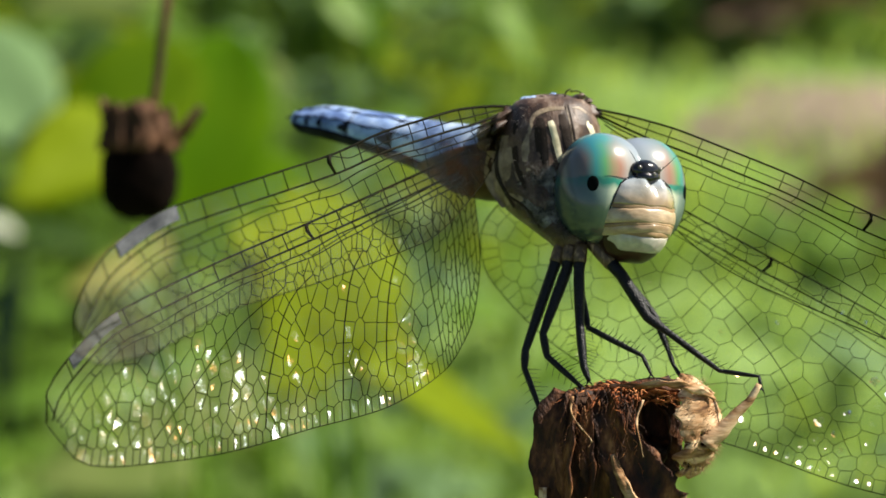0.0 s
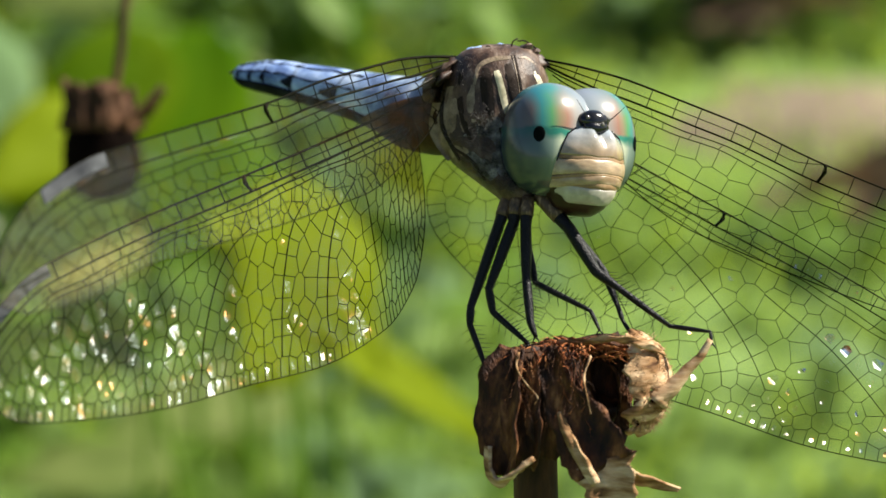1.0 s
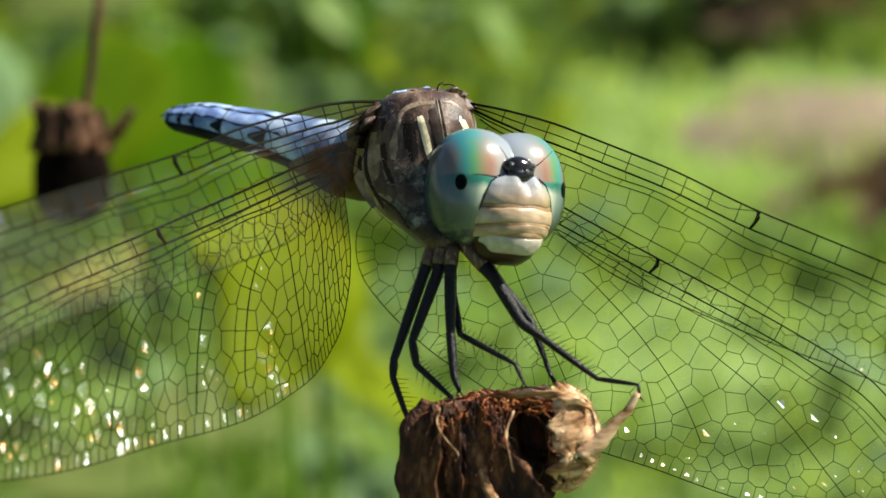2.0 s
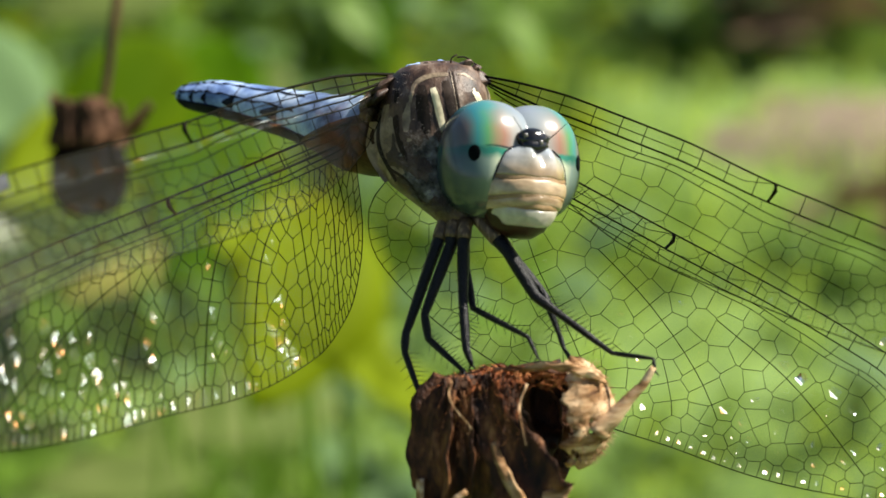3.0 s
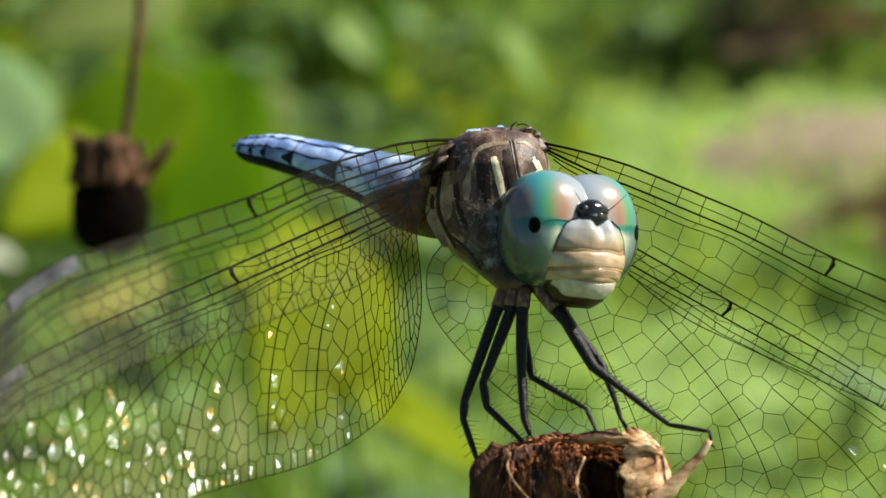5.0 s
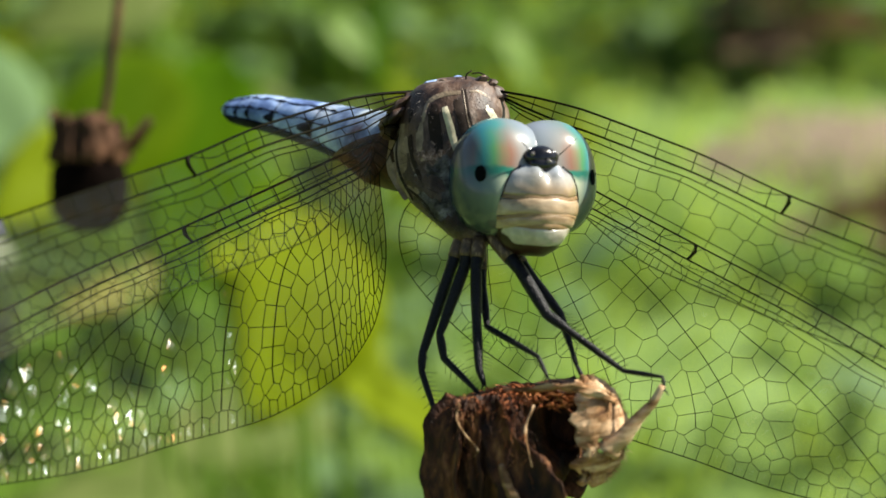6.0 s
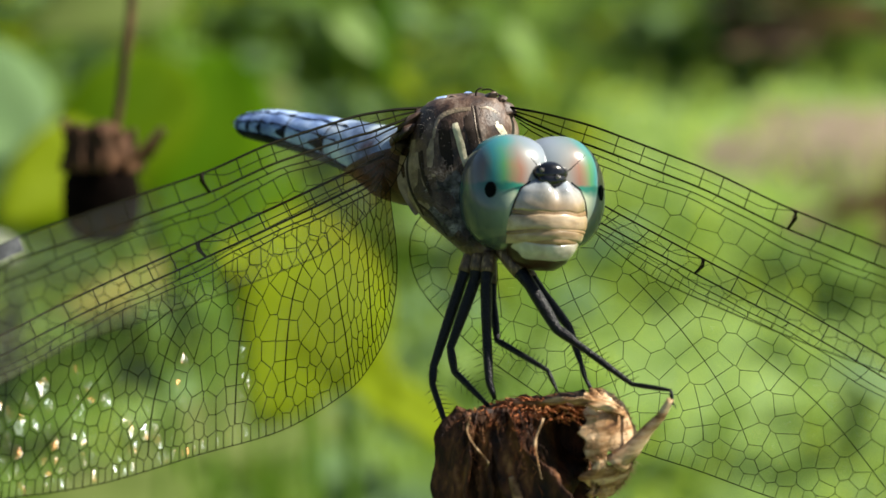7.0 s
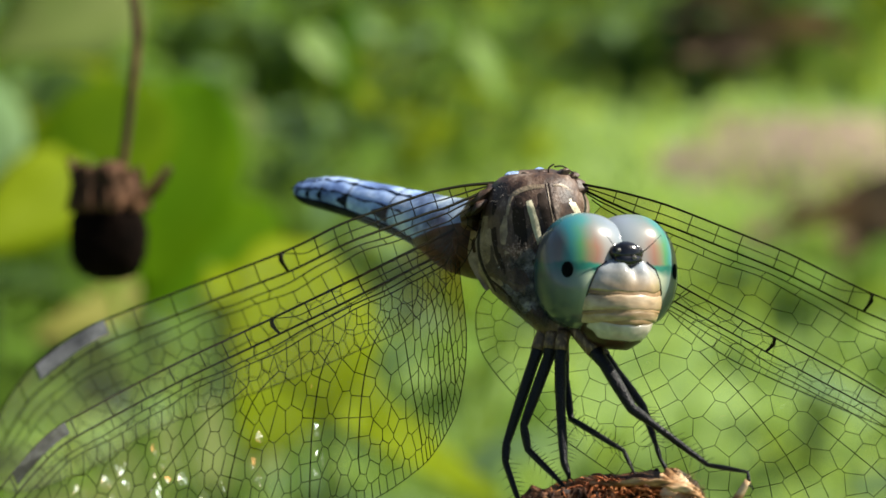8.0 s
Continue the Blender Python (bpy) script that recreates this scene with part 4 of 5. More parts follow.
FORE = Plan([(0, 0), (2, -0.4), (4.25, -0.62), (8.3, -0.60), (12.5, -0.25), (15.2, -0.2), (21.65, -0.06), (25.3, 0.78), (27.95, 2.65), (28.8, 4.3)],
            [(0, 0.4), (1.5, 1.6), (3.6, 3.2), (9, 5.0), (15, 5.1), (20.8, 4.95), (25.2, 5.5), (27.8, 5.3), (28.8, 4.5)],
            28.8, 12.5, (21.65, 25.2), (0, 0.48, 0.9, 1.14, 1.46), (0, 0.15, 0.3, 0.40, 0.50), (1.15, 1.4, 2.1, 1.5),
            [[(5, 2.3), (13, 3.4), (20, 4.8)], [(10, 2.5), (18, 3.2), (26, 5.0)], [(3.6, 2.2), (7.5, 3.6), (12, 4.9)]], 0.9, 5)


def wing(name, plan, label, base, span, chord, nodus_at, stretch, film, shear=0.0, slack=0.17, bow=0.016, glint_tilts=((0.17, 0.37), (0.35, 0.32)), fine=1.0, rows_lit=((9.2, 0.45), (12.6, 0.5), (16.0, 0.6))):
    """A wing in space: film cells, the net of veins, and the dark stigma."""
    base, span, chord = Vector(base), Vector(span).normalized(), Vector(chord)
    chord = (chord - span * chord.dot(span)).normalized()
    nrm = span.cross(chord)
    if nrm.y > 0:
        nrm = -nrm
    r = random.Random(name + label)

    def at(s, c, lift=0.0):
        d = nodus_at - (plan.nodus - s) * stretch if s < plan.nodus else nodus_at + s - plan.nodus
        d -= shear * c * max(0.0, 1 - s / plan.nodus)
        fold = -0.03 * math.sin(c * 4.2) * max(0, 1 - c / 3.0) + bow * c * c * min(1.0, max(0.0, s - 3) / 8)
        return mm(*(base + span * d + chord * c + nrm * (fold + lift)))
    root = at(0.6, 0.6)
    bars, welded = {}, {}
    verts, faces, soft_face = [], [], []

    def cell(poly, swell=0.12, tilt=None):
        ts, tc = tilt or (0.0, 0.0)
        cx, cy = sum(p[0] for p in poly) / len(poly), sum(p[1] for p in poly) / len(poly)
        ring = r.uniform(0.30, 0.62) * (0.66 / plan.cell) ** 2 * (1.4 if cx > 18 else 1.0) if tilt else 0.55
        lift = r.choice((-1, 1)) * r.uniform(0.4, 1.0) * swell
        mid = len(verts)
        verts.append(at(cx, cy, lift) - root)
        ids, mids = [], []
        for x, y in poly:
            key = (round(x, 2), round(y, 2))
            if key not in welded:
                welded[key] = len(verts)
                verts.append(at(x, y) - root)
            if not ids or ids[-1] != welded[key]:
                ids.append(welded[key])
                mids.append(len(verts))
                crease = r.gauss(0, 0.035) * ring if tilt else 0.0
                verts.append(at(cx + (x - cx) * ring, cy + (y - cy) * ring, lift * 0.72 + crease + ((x - cx) * ts + (y - cy) * tc) * ring) - root)
        n = len(ids)
        for k in range(n):
            q = (k + 1) % n
            if ids[k] != ids[q]:
                faces.append((mid, mids[k], mids[q]))
                faces.append((mids[k], ids[k], ids[q], mids[q]))
                soft_face.extend((tilt is None, True))

    def bar(p, q, rad):
        key = tuple(sorted(((round(p[0], 2), round(p[1], 2)), (round(q[0], 2), round(q[1], 2)))))
        if key[0] != key[1]:
            bars[key] = max(bars.get(key, 0), rad)
    def swell_and_glint(s, c):
        """How far a cell's film swells, and how it tilts: tilted for sun glints in columns near the tip, in patches of
        the hind margin and in a few rows.
        """
        rim = plan.b(s) - c
        if c < 2.6:
            return 0.01, None
        margin = rim < 0.7 and s > 9 and noise.noise(Vector((s * 0.8, 2.5, span.x * 3))) > -0.2 and r.random() < 0.6
        row = any(abs(s - a - k * (c - 5)) < 0.40 for a, k in rows_lit) and r.random() < 0.8
        tip = s > 18.8 - 0.5 * (c - 4) and (s - 0.35 * (c - 5)) % 1.7 < 1.2 and r.random() < 0.92
        if rows_lit and (tip or margin or row):
            # glints are put into the shape: tilts picked to mirror the sun forwards
            ts, tc = r.choice(glint_tilts)
            return slack * 0.25, (r.gauss(ts + 0.006 * (s - 10), 0.06), r.gauss(tc - 2 * bow * c, 0.06))
        return slack * 0.16, None

    for i, poly in enumerate(plan.cells):
        if len(poly) < 3:
            continue
        cell([(p[0], p[1]) for p in poly], *swell_and_glint(sum(p[0] for p in poly) / len(poly), sum(p[1] for p in poly) / len(poly)))
        for k, (x, y, tag) in enumerate(poly):
            x1, y1, _ = poly[(k + 1) % len(poly)]
            if tag < plan.keep:
                bar((x, y), (x1, y1), 0.025 if (min(i, tag), max(i, tag)) in plan.pairs else 0.0165)
    for a, b, s, e, lean0, lean1 in plan.ladder:
        cell([(x, plan.vein(a, x)) for x in np.linspace(s, e, 4)] + [(x, plan.vein(b, x)) for x in np.linspace(e + lean1, s + lean0, 4)], 0.012)
        bar((e, plan.vein(a, e)), (e + lean1, plan.vein(b, e + lean1)), 0.024 if b < 3 else 0.018)
    me = bpy.data.meshes.new(name)
    me.from_pydata([tuple(v) for v in verts], [], faces)
    me.materials.append(film)
    me.polygons.foreach_set("use_smooth", soft_face)
    film_ob = new(name, me)
    film_ob.parent = fly
    film_ob.location = root
    tagged(film_ob, label)
    bm = bmesh.new()
    for (p, q), rad in bars.items():
        tube(bm, [at(*p) - root, at(*q) - root], rad * fine * MM, 4)
    nd = plan.nodus
    for k, s0, s1, rad in ((0, 0, plan.length, 0.050), (1, 0.2, nd, 0.030), (2, 0.2, plan.length - 0.3, 0.048), (3, 0.6, plan.length - 0.4, 0.029), (4, 0.9, plan.length - 0.5, 0.025)):
        pts = [at(s, plan.vein(k, s)) - root for s in np.linspace(s0, s1, 46)]
        tube(bm, pts, [rad * fine * MM * (1.55 - 0.9 * (i / 45) ** 0.45) for i in range(46)], 5)
    pts = [at(s, plan.b(s)) - root for s in np.concatenate([np.linspace(0.05, 3, 16), np.linspace(3.3, plan.length, 60)])]
    tube(bm, pts, 0.026 * MM, 4)
    # the thick cross-bar at the nodus
    tube(bm, [at(nd, plan.vein(0, nd), 0.02) - root, at(nd + 0.12, plan.vein(0, nd) + 0.3, 0.02) - root, at(nd - 0.05, plan.vein(2, nd), 0.02) - root], [0.13 * MM, 0.09 * MM, 0.07 * MM], 6)
    part("venation", bm, VEIN, film_ob, "net of dark veins")
    bm = bmesh.new()
    rows = []
    for s in np.linspace(*plan.stigma, 14):
        a = plan.vein(0, s)
        b = a + 0.68 * (plan.vein(2, s) - a)
        rows.append([at(s, c, l) - root for c, l in ((a, 0.05), ((a + b) / 2, 0.08), (b, 0.05), (b, -0.05), ((a + b) / 2, -0.08), (a, -0.05))])
    loft(bm, rows)
    part("stigma", bm, STIGMA, film_ob, "grey stigma near the wing tip", False)
    return film_ob


wing("forewing", FORE, "clear veined forewing with a grey stigma", (-5.268, 5.0, 13.841), (-0.694, -0.679, -0.241), (0.309, 0.021, -0.951), 12.5, 1.0, FILM, 0.0, 0.004, 0.007, ((0, 0),), 1.2, ())
wing("hindwing", HIND, "clear veined hindwing with an amber base", (-5.814, 6.492, 12.424), (-0.759, -0.542, -0.361), (0.376, 0.088, -0.922), 12.45, 1.0, FILM_AMBER, fine=1.25)
wing("forewing", FORE, "clear veined forewing spread out flat", (-1.435, 4.5, 13.725), (0.895, -0.222, -0.387), (-0.373, 0.102, -0.922), 14.92, 1.19, FILM, 0.0, 0.05, 0.016, ((-0.45, 1.14), (-0.7, 1.47)), 0.92, ((13.5, 0.5),))
wing("hindwing", HIND_ROUND, "clear veined hindwing spread behind the legs", (-2.615, 6.89, 12.168), (0.843, -0.191, -0.502), (-0.486, 0.13, -0.864), 12.23, 1.0, FILM, 1.5, 0.15, 0.016, ((-0.35, 1.23), (-0.56, 1.62)), 0.92, ((13.0, 0.9), (16.6, 0.9), (8.6, -0.5)))

# ---- legs ----
def leg(pts, radii, spines, pale=1):
    """A jointed leg along pts (hip to claw); spines: (from, to) stretch of joints that carries bristles."""
    bm = bmesh.new()
    line, rr = [], []
    for (p, q), (a, b) in zip(zip(pts, pts[1:]), zip(radii, radii[1:])):
        for k in range(6):
            t = k / 6
            line.append(mm(*(Vector(p).lerp(Vector(q), t))))
            rr.append((a + (b - a) * t + 0.03 * math.sin(t * math.pi)) * 0.9 * MM)
    line.append(mm(*pts[-1]))
    rr.append(radii[-1] * MM)
    n = pale * 3
    tube(bm, line[n:], rr[n:], 9)
    lg = part("leg", bm, LEG, fly, "black spiny leg")
    bm = bmesh.new()
    tube(bm, line[:n + 2], [r * 1.12 for r in rr[:n + 2]], 9)
    part("leg_base", bm, LEG_PALE, lg, "brown upper leg")
    bm = bmesh.new()
    i0, i1 = spines[0] * 6, spines[1] * 6
    for i in range(n + 2, i0):
        for k in range(5):
            p = line[i].lerp(line[i + 1], rng.random())
            d = (line[i + 1] - line[i]).normalized()
            s = (Vector((rng.uniform(-1, 1), rng.uniform(-1, 0.3), rng.uniform(-1, 1)))).cross(d).normalized()
            tube(bm, [p, p + (s * 0.8 + d * 0.6) * rng.uniform(0.24, 0.46) * MM], [0.022 * MM, 0.006 * MM], 3)
    for i in range(i0, i1):
        for side in (-1, 1):
            for h in ((0.1, 0.6) if side > 0 else (0.35,)):
                p = line[i].lerp(line[i + 1], h)
                d = (line[i + 1] - line[i]).normalized()
                s = d.cross(Vector((0, 1, 0.2))).normalized() * side
                e = p + (s * 0.95 + d * 0.35 + Vector((0, -0.25 * side, 0))) * rng.uniform(0.50, 0.85) * MM
                tube(bm, [p, e], [0.026 * MM, 0.007 * MM], 3)
    tagged(part("bristles", bm, LEG, lg, "black bristles"), kind="stuff")
    bm = bmesh.new()
    for s in (-1, 1):
        e = line[-1]
        tube(bm, [e, e + Vector((0.12 * s, -0.05, -0.12)) * MM, e + Vector((0.16 * s, -0.06, -0.26)) * MM], [0.05 * MM, 0.035 * MM, 0.01 * MM], 5)
    part("claw", bm, LEG, lg)


leg([(-2.91, 2.6, 6.91), (-3.43, 2.2, 5.51), (-4.82, 1.6, 1.71), (-4.88, 1.4, 0.89), (-4.02, 0.6, -1.55)], [0.33, 0.30, 0.21, 0.17, 0.08], (3, 4))
leg([(-2.53, 2.2, 6.83), (-2.73, 2.0, 5.64), (-3.96, 1.4, 2.56), (-3.79, 1.2, 1.47), (-2.17, 0.2, -0.02)], [0.34, 0.31, 0.21, 0.18, 0.10], (3, 4))
leg([(-2.02, 2.0, 6.83), (-2.17, 1.6, 5.52), (-2.2, 1.1, 3.05), (-2.08, 0.4, 1.01), (-1.84, 0.2, 0.3)], [0.32, 0.30, 0.24, 0.2, 0.10], (2, 3))
leg([(-2.11, 3.5, 6.82), (-2.04, 2.5, 4.58), (-1.76, 1.4, 2.82), (0.69, -0.2, 1.51), (1.08, -0.4, 0.62)], [0.2, 0.2, 0.16, 0.11, 0.06], (2, 3))
leg([(-1.5, 2.2, 7.0), (-0.12, 1.3, 5.34), (1.06, 0.8, 3.32), (2.01, 0.6, 2.6), (4.42, 0.2, 0.73), (6.19, -0.6, 0.48), (6.24, -0.8, -0.06)], [0.36, 0.33, 0.28, 0.18, 0.12, 0.08, 0.05], (3, 4))
leg([(-1.2, 3.2, 7.0), (0.34, 2.4, 4.84), (1.55, 1.8, 3.28), (2.1, 1.0, 1.62), (2.29, 0.8, 0.98), (2.79, 0.2, 0.09)], [0.3, 0.26, 0.2, 0.12, 0.1, 0.06], (2, 3))

# ---- head ----
def hx(x, y, z):
    return Vector((x, y, z)) * MM


bm = bmesh.new()
ball(bm, (0, 0.6, -0.35), (2.3, 1.4, 2.0), 28, 18)
ball(bm, (0, 2.1, -0.4), (0.75, 0.9, 0.75), 16, 10)
move(bm, hx)
head = part("head", bm, BLACK, fly, "head with teal compound eyes and a cream face")


def eye_point(s, u, v, grow=1.0):
    """A point of the eye's surface: a broad dome, fuller than an ellipsoid."""
    x, y, z = math.cos(v) * math.cos(u), math.cos(v) * math.sin(u), math.sin(v)
    k = (abs(x) ** 2.25 + abs(y) ** 2.25 + abs(z) ** 2.25) ** (-1 / 2.25)
    p = Matrix.Rotation(radians(-5 * s), 4, "Y") @ Vector((x * k * 2.24 * grow, y * k * 2.02 * grow, z * k * 2.72 * grow))
    return p + Vector((1.24 * s, 0.25, -0.10))


for s in (-1, 1):
    bm = bmesh.new()
    loft(bm, [[hx(*eye_point(s, 2 * math.pi * k / 64, v)) for k in range(64)] for v in np.linspace(-1.53, 1.53, 44)])
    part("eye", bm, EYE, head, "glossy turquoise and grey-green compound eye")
    bm = bmesh.new()
    q, q2 = eye_point(s, math.atan2(-1.0, 0.90 * s), -0.02), eye_point(s, math.atan2(-1.0, 0.90 * s), -0.02, 1.03)
    ball(bm, (0, 0, 0), (0.29, 0.04, 0.37), 20, 12)
    turn = (q2 - q).to_track_quat("-Y", "Z").to_matrix()
    move(bm, lambda x, y, z: (q + turn @ Vector((x, y, z))) * MM)
    part("pupil_spot", bm, SPOT, head, "black spot on the eye")
    bm = bmesh.new()
    line = smooth_line([hx(0.5 * s, -1.95, 0.72), hx(0.8 * s, -2.15, 1.0), hx(1.1 * s, -2.25, 1.3), hx(1.45 * s, -2.3, 1.65)], 4)
    tube(bm, line, [0.035 * MM * (1 - 0.8 * i / len(line)) for i in range(len(line))], 6)
    part("antenna", bm, BLACK, head, "short black antenna")
bm = bmesh.new()
ball(bm, (0, -1.66, 0.80), (0.86, 0.62, 0.52), 32, 20)
ball(bm, (0, -1.94, 0.46), (0.72, 0.46, 0.34), 28, 16)
for v in bm.verts:
    v.co += 0.05 * noise.noise_vector(v.co * 2.2)
move(bm, hx)
vertex = part("vertex", bm, BLACK, head, "glossy black knob between the eyes")
for lens in ((0.05, -2.36, 0.60), (-0.60, -2.08, 0.90), (0.60, -2.08, 0.90)):
    bm = bmesh.new()
    ball(bm, lens, (0.12, 0.08, 0.11), 14, 10)
    move(bm, hx)
    part("ocellus", bm, OCELLUS, vertex, "small glassy ocellus")

FACE_Z = [0.55, 0.35, 0.0, -0.55, -1.15, -1.85, -2.4, -2.85, -3.3, -3.6, -3.8]
FACE_W = [0.90, 1.38, 1.74, 1.96, 2.05, 2.00, 1.82, 1.60, 1.26, 0.76, 0.32]
FACE_Y = [-1.82, -2.18, -2.48, -2.68, -2.78, -2.80, -2.70, -2.52, -2.28, -1.95, -1.50]


def face_piece(name, z0, z1, material, label, grow=1.0, bulge=0.06, shift=0.0, back=-0.4, furrow=0.0, sag=0.03):
    """A plate of the face between two heights, bulging a little over its neighbours; furrow: the depth of the groove down its middle."""
    bm = bmesh.new()
    rows = []
    for i in range(13):
        t = i / 12
        z = z0 + (z1 - z0) * t
        w = float(np.interp(-z, [-v for v in FACE_Z], FACE_W)) * grow
        f = float(np.interp(-z, [-v for v in FACE_Z], FACE_Y)) + shift
        k = math.sin(math.pi * t) ** 0.6
        row = []
        for j in range(33):
            a = math.pi * (j / 32) - math.pi / 2
            x, y = (w + bulge * k) * math.sin(a), back + (f - bulge * k - back) * max(0.0, math.cos(a)) ** 0.75
            wob = noise.noise(Vector((x * 2.1, y * 2.1, z * 2.6)))
            dip = sag * (x / 1.6) ** 2
            y += furrow * (math.exp(-(x / 0.24) ** 2) - 0.6 * math.exp(-((abs(x) - 0.55) / 0.35) ** 2)) * max(0.0, 1 - t * 1.3)
            row.append(hx(x + 0.02 * wob, y + 0.035 * wob, z + dip + 0.075 * noise.noise(Vector((x * 1.5, 4, z * 1.2)))))
        rows.append(row)
    loft(bm, rows)
    return part(name, bm, material, head, label)


face_piece("forehead", 0.52, -1.02, PEARL, "pearly white forehead, tan below", 1.0, 0.05, furrow=0.42)
face_piece("face_fold", -0.97, -1.16, TAN, "tan fold", 1.0, 0.012)
face_piece("upper_face", -1.10, -1.78, FACE, "cream middle of the face", 1.01, 0.06, sag=-0.06)
face_piece("face_fold", -1.73, -1.87, TAN, "tan fold", 0.99, 0.02, sag=-0.12)
face_piece("lower_face", -1.82, -2.24, FACE, "cream lower face", 0.95, 0.05, sag=-0.14)
face_piece("face_rim", -2.14, -2.50, TAN, "tan fold", 0.92, 0.02, sag=0.10)
face_piece("lip_border", -2.42, -2.64, LIP, "dark groove above the lip", 0.90, 0.0, 0.06)
face_piece("lip", -2.50, -3.22, WHITE, "white upper lip", 0.96, 0.07, 0.0, sag=0.22)
face_piece("mouth", -2.20, -3.66, LIP, "dark reddish-brown mouthparts", 0.93, 0.05, 0.30)


def in_eye(s, p):
    q = Matrix.Rotation(radians(5 * s), 4, "Y") @ (p - Vector((1.24 * s, 0.25, -0.10)))
    return abs(q.x / 2.24) ** 2.25 + abs(q.y / 2.02) ** 2.25 + abs(q.z / 2.72) ** 2.25 < 1


# the black line where face and eye meet
for s in (-1, 1):
    line = []
    for z in np.linspace(0.35, -2.35, 24):
        w = float(np.interp(-z, [-v for v in FACE_Z], FACE_W)) + 0.04
        f = float(np.interp(-z, [-v for v in FACE_Z], FACE_Y)) - 0.03
        for deg in range(89, 5, -1):
            a = radians(deg)
            p = Vector((s * w * math.sin(a), -0.4 + (f + 0.4) * math.cos(a) ** 0.75, z))
            if not in_eye(s, p):
                line.append(hx(*p) + hx(0, 0, 0.10 * (p.x / 1.6) ** 2))
                break
    bm = bmesh.new()
    tube(bm, line, [0.042 * MM] * len(line), 6)
    part("face_line", bm, BLACK, head, "black line between face and eye")
bm = bmesh.new()
ball(bm, (-0.3, 0.35, -2.6), (1.1, 1.3, 0.75), 20, 14)
move(bm, hx)
part("throat", bm, TAN, head, "tan throat")

# ---- the dry flower head under the claws ----
bloom = tagged(empty("dry_flower", PERCH), "withered brown flower head on a dry stem, used as a perch", "flower")
bm = bmesh.new()
ball(bm, (-0.75, 1.2, -2.6), (2.95, 2.5, 2.75), 48, 32)
for v in bm.verts:
    d = (v.co - Vector((-0.75, 1.2, -2.6))).normalized()
    rib = math.sin(math.atan2(d.y, d.x) * 17) * (1 - abs(d.z)) * 0.10
    if v.co.y < 1 and v.co.x > 0:
        v.co.y += 3.4 * math.exp(-((v.co.x - 1.5) / 0.95) ** 2 - ((v.co.z + 1.7) / 1.25) ** 2)
    v.co += d * (rib + 0.35 * noise.noise(v.co * 0.8) + 0.16 * noise.noise(v.co * 2.4))
move(bm, mm)
part("seed_cushion", bm, HUSK, bloom, "dark brown shrivelled cushion")


def bract(pts, widths, side, cup, rough, material, label, thick=0.14, ragged=0.25):
    bm = bmesh.new()
    ribbon(bm, pts, widths, side, cup, rough, thick, 7, 9, ragged)
    move(bm, mm)
    return part("bract", bm, material, bloom, label)


bract([(-2.8, -0.4, -0.2), (-3.4, -0.9, -1.6), (-3.55, -1.2, -3.4), (-3.5, -1.3, -5.0), (-3.6, -1.1, -6.0)], [1.4, 2.2, 2.4, 1.9, 0.7], (0.75, -0.6, 0), 0.35, 0.30, HUSK, "dark drooping bract")
bract([(-4.1, -1.2, -4.6), (-4.1, -1.3, -5.6), (-3.8, -1.6, -6.1), (-3.1, -2.1, -5.75), (-2.2, -2.2, -5.0)], [0.5, 0.6, 0.8, 0.6, 0.3], (0.2, -0.9, 0.4), 0.1, 0.15, HUSK_TAN, "curled tan bract tip")
bract([(-1.4, -1.0, -0.2), (-1.0, -1.7, -2.0), (0.2, -2.1, -4.0), (1.0, -2.4, -5.6)], [1.0, 1.5, 2.9, 3.0], (1, -0.1, 0.2), 0.3, 0.30, HUSK, "dark drooping bract")
bract([(0.95, -2.35, -5.2), (1.3, -2.5, -6.4), (1.55, -2.4, -7.5), (1.9, -2.1, -8.6)], [2.7, 2.4, 1.7, 0.5], (1, -0.1, 0.2), 0.25, 0.25, HUSK_TAN, "tan lower end of a bract")
bract([(-0.95, -2.0, -3.0), (-0.75, -2.25, -3.9), (-0.05, -2.55, -5.2), (0.55, -2.7, -6.3)], [0.25, 0.5, 0.6, 0.5], (0.8, -0.5, 0.3), -0.1, 0.15, HUSK_TAN, "curled tan bract edge")
bract([(1.9, -2.0, -5.5), (2.5, -2.1, -6.0), (3.3, -2.0, -6.25), (4.5, -1.8, -6.6)], [1.1, 0.8, 0.55, 0.3], (0, -0.7, 0.7), 0.12, 0.1, HUSK_TAN, "twisted tan bract tip")
bract([(-2.3, -0.9, -0.3), (-2.6, -1.4, -2.2), (-2.5, -1.5, -4.4), (-2.4, -1.2, -5.6)], [1.2, 1.8, 1.9, 0.9], (1, -0.3, 0), 0.3, 0.3, HUSK, "dark drooping bract")

bract([(-0.9, -0.5, 0.12), (0.5, -1.15, 0.18), (1.9, -1.45, 0.28), (3.2, -1.1, 0.05), (4.0, -0.6, -0.5)], [0.06, 0.10, 0.22, 0.42, 0.5], (0, -0.75, -0.6), 0.1, 0.28, HUSK_TAN, "tan rim of the cupped bract", 0.12, 0.8)
bract([(-1.6, -0.9, -0.1), (-1.7, -1.5, -2.0), (-1.5, -1.8, -3.4), (-1.4, -1.7, -4.4), (-1.5, -1.4, -5.2)], [1.0, 1.5, 1.9, 1.6, 0.8], (1, -0.2, 0), 0.25, 0.3, HUSK, "dark drooping bract")

bract([(1.2, 1.0, 0.1), (1.5, 1.7, -1.5), (1.4, 1.5, -3.2), (1.2, 0.6, -4.8)], [2.0, 3.0, 3.0, 2.0], (1, 0.1, 0), -0.3, 0.2, HUSK, "dark bract behind the hollow")

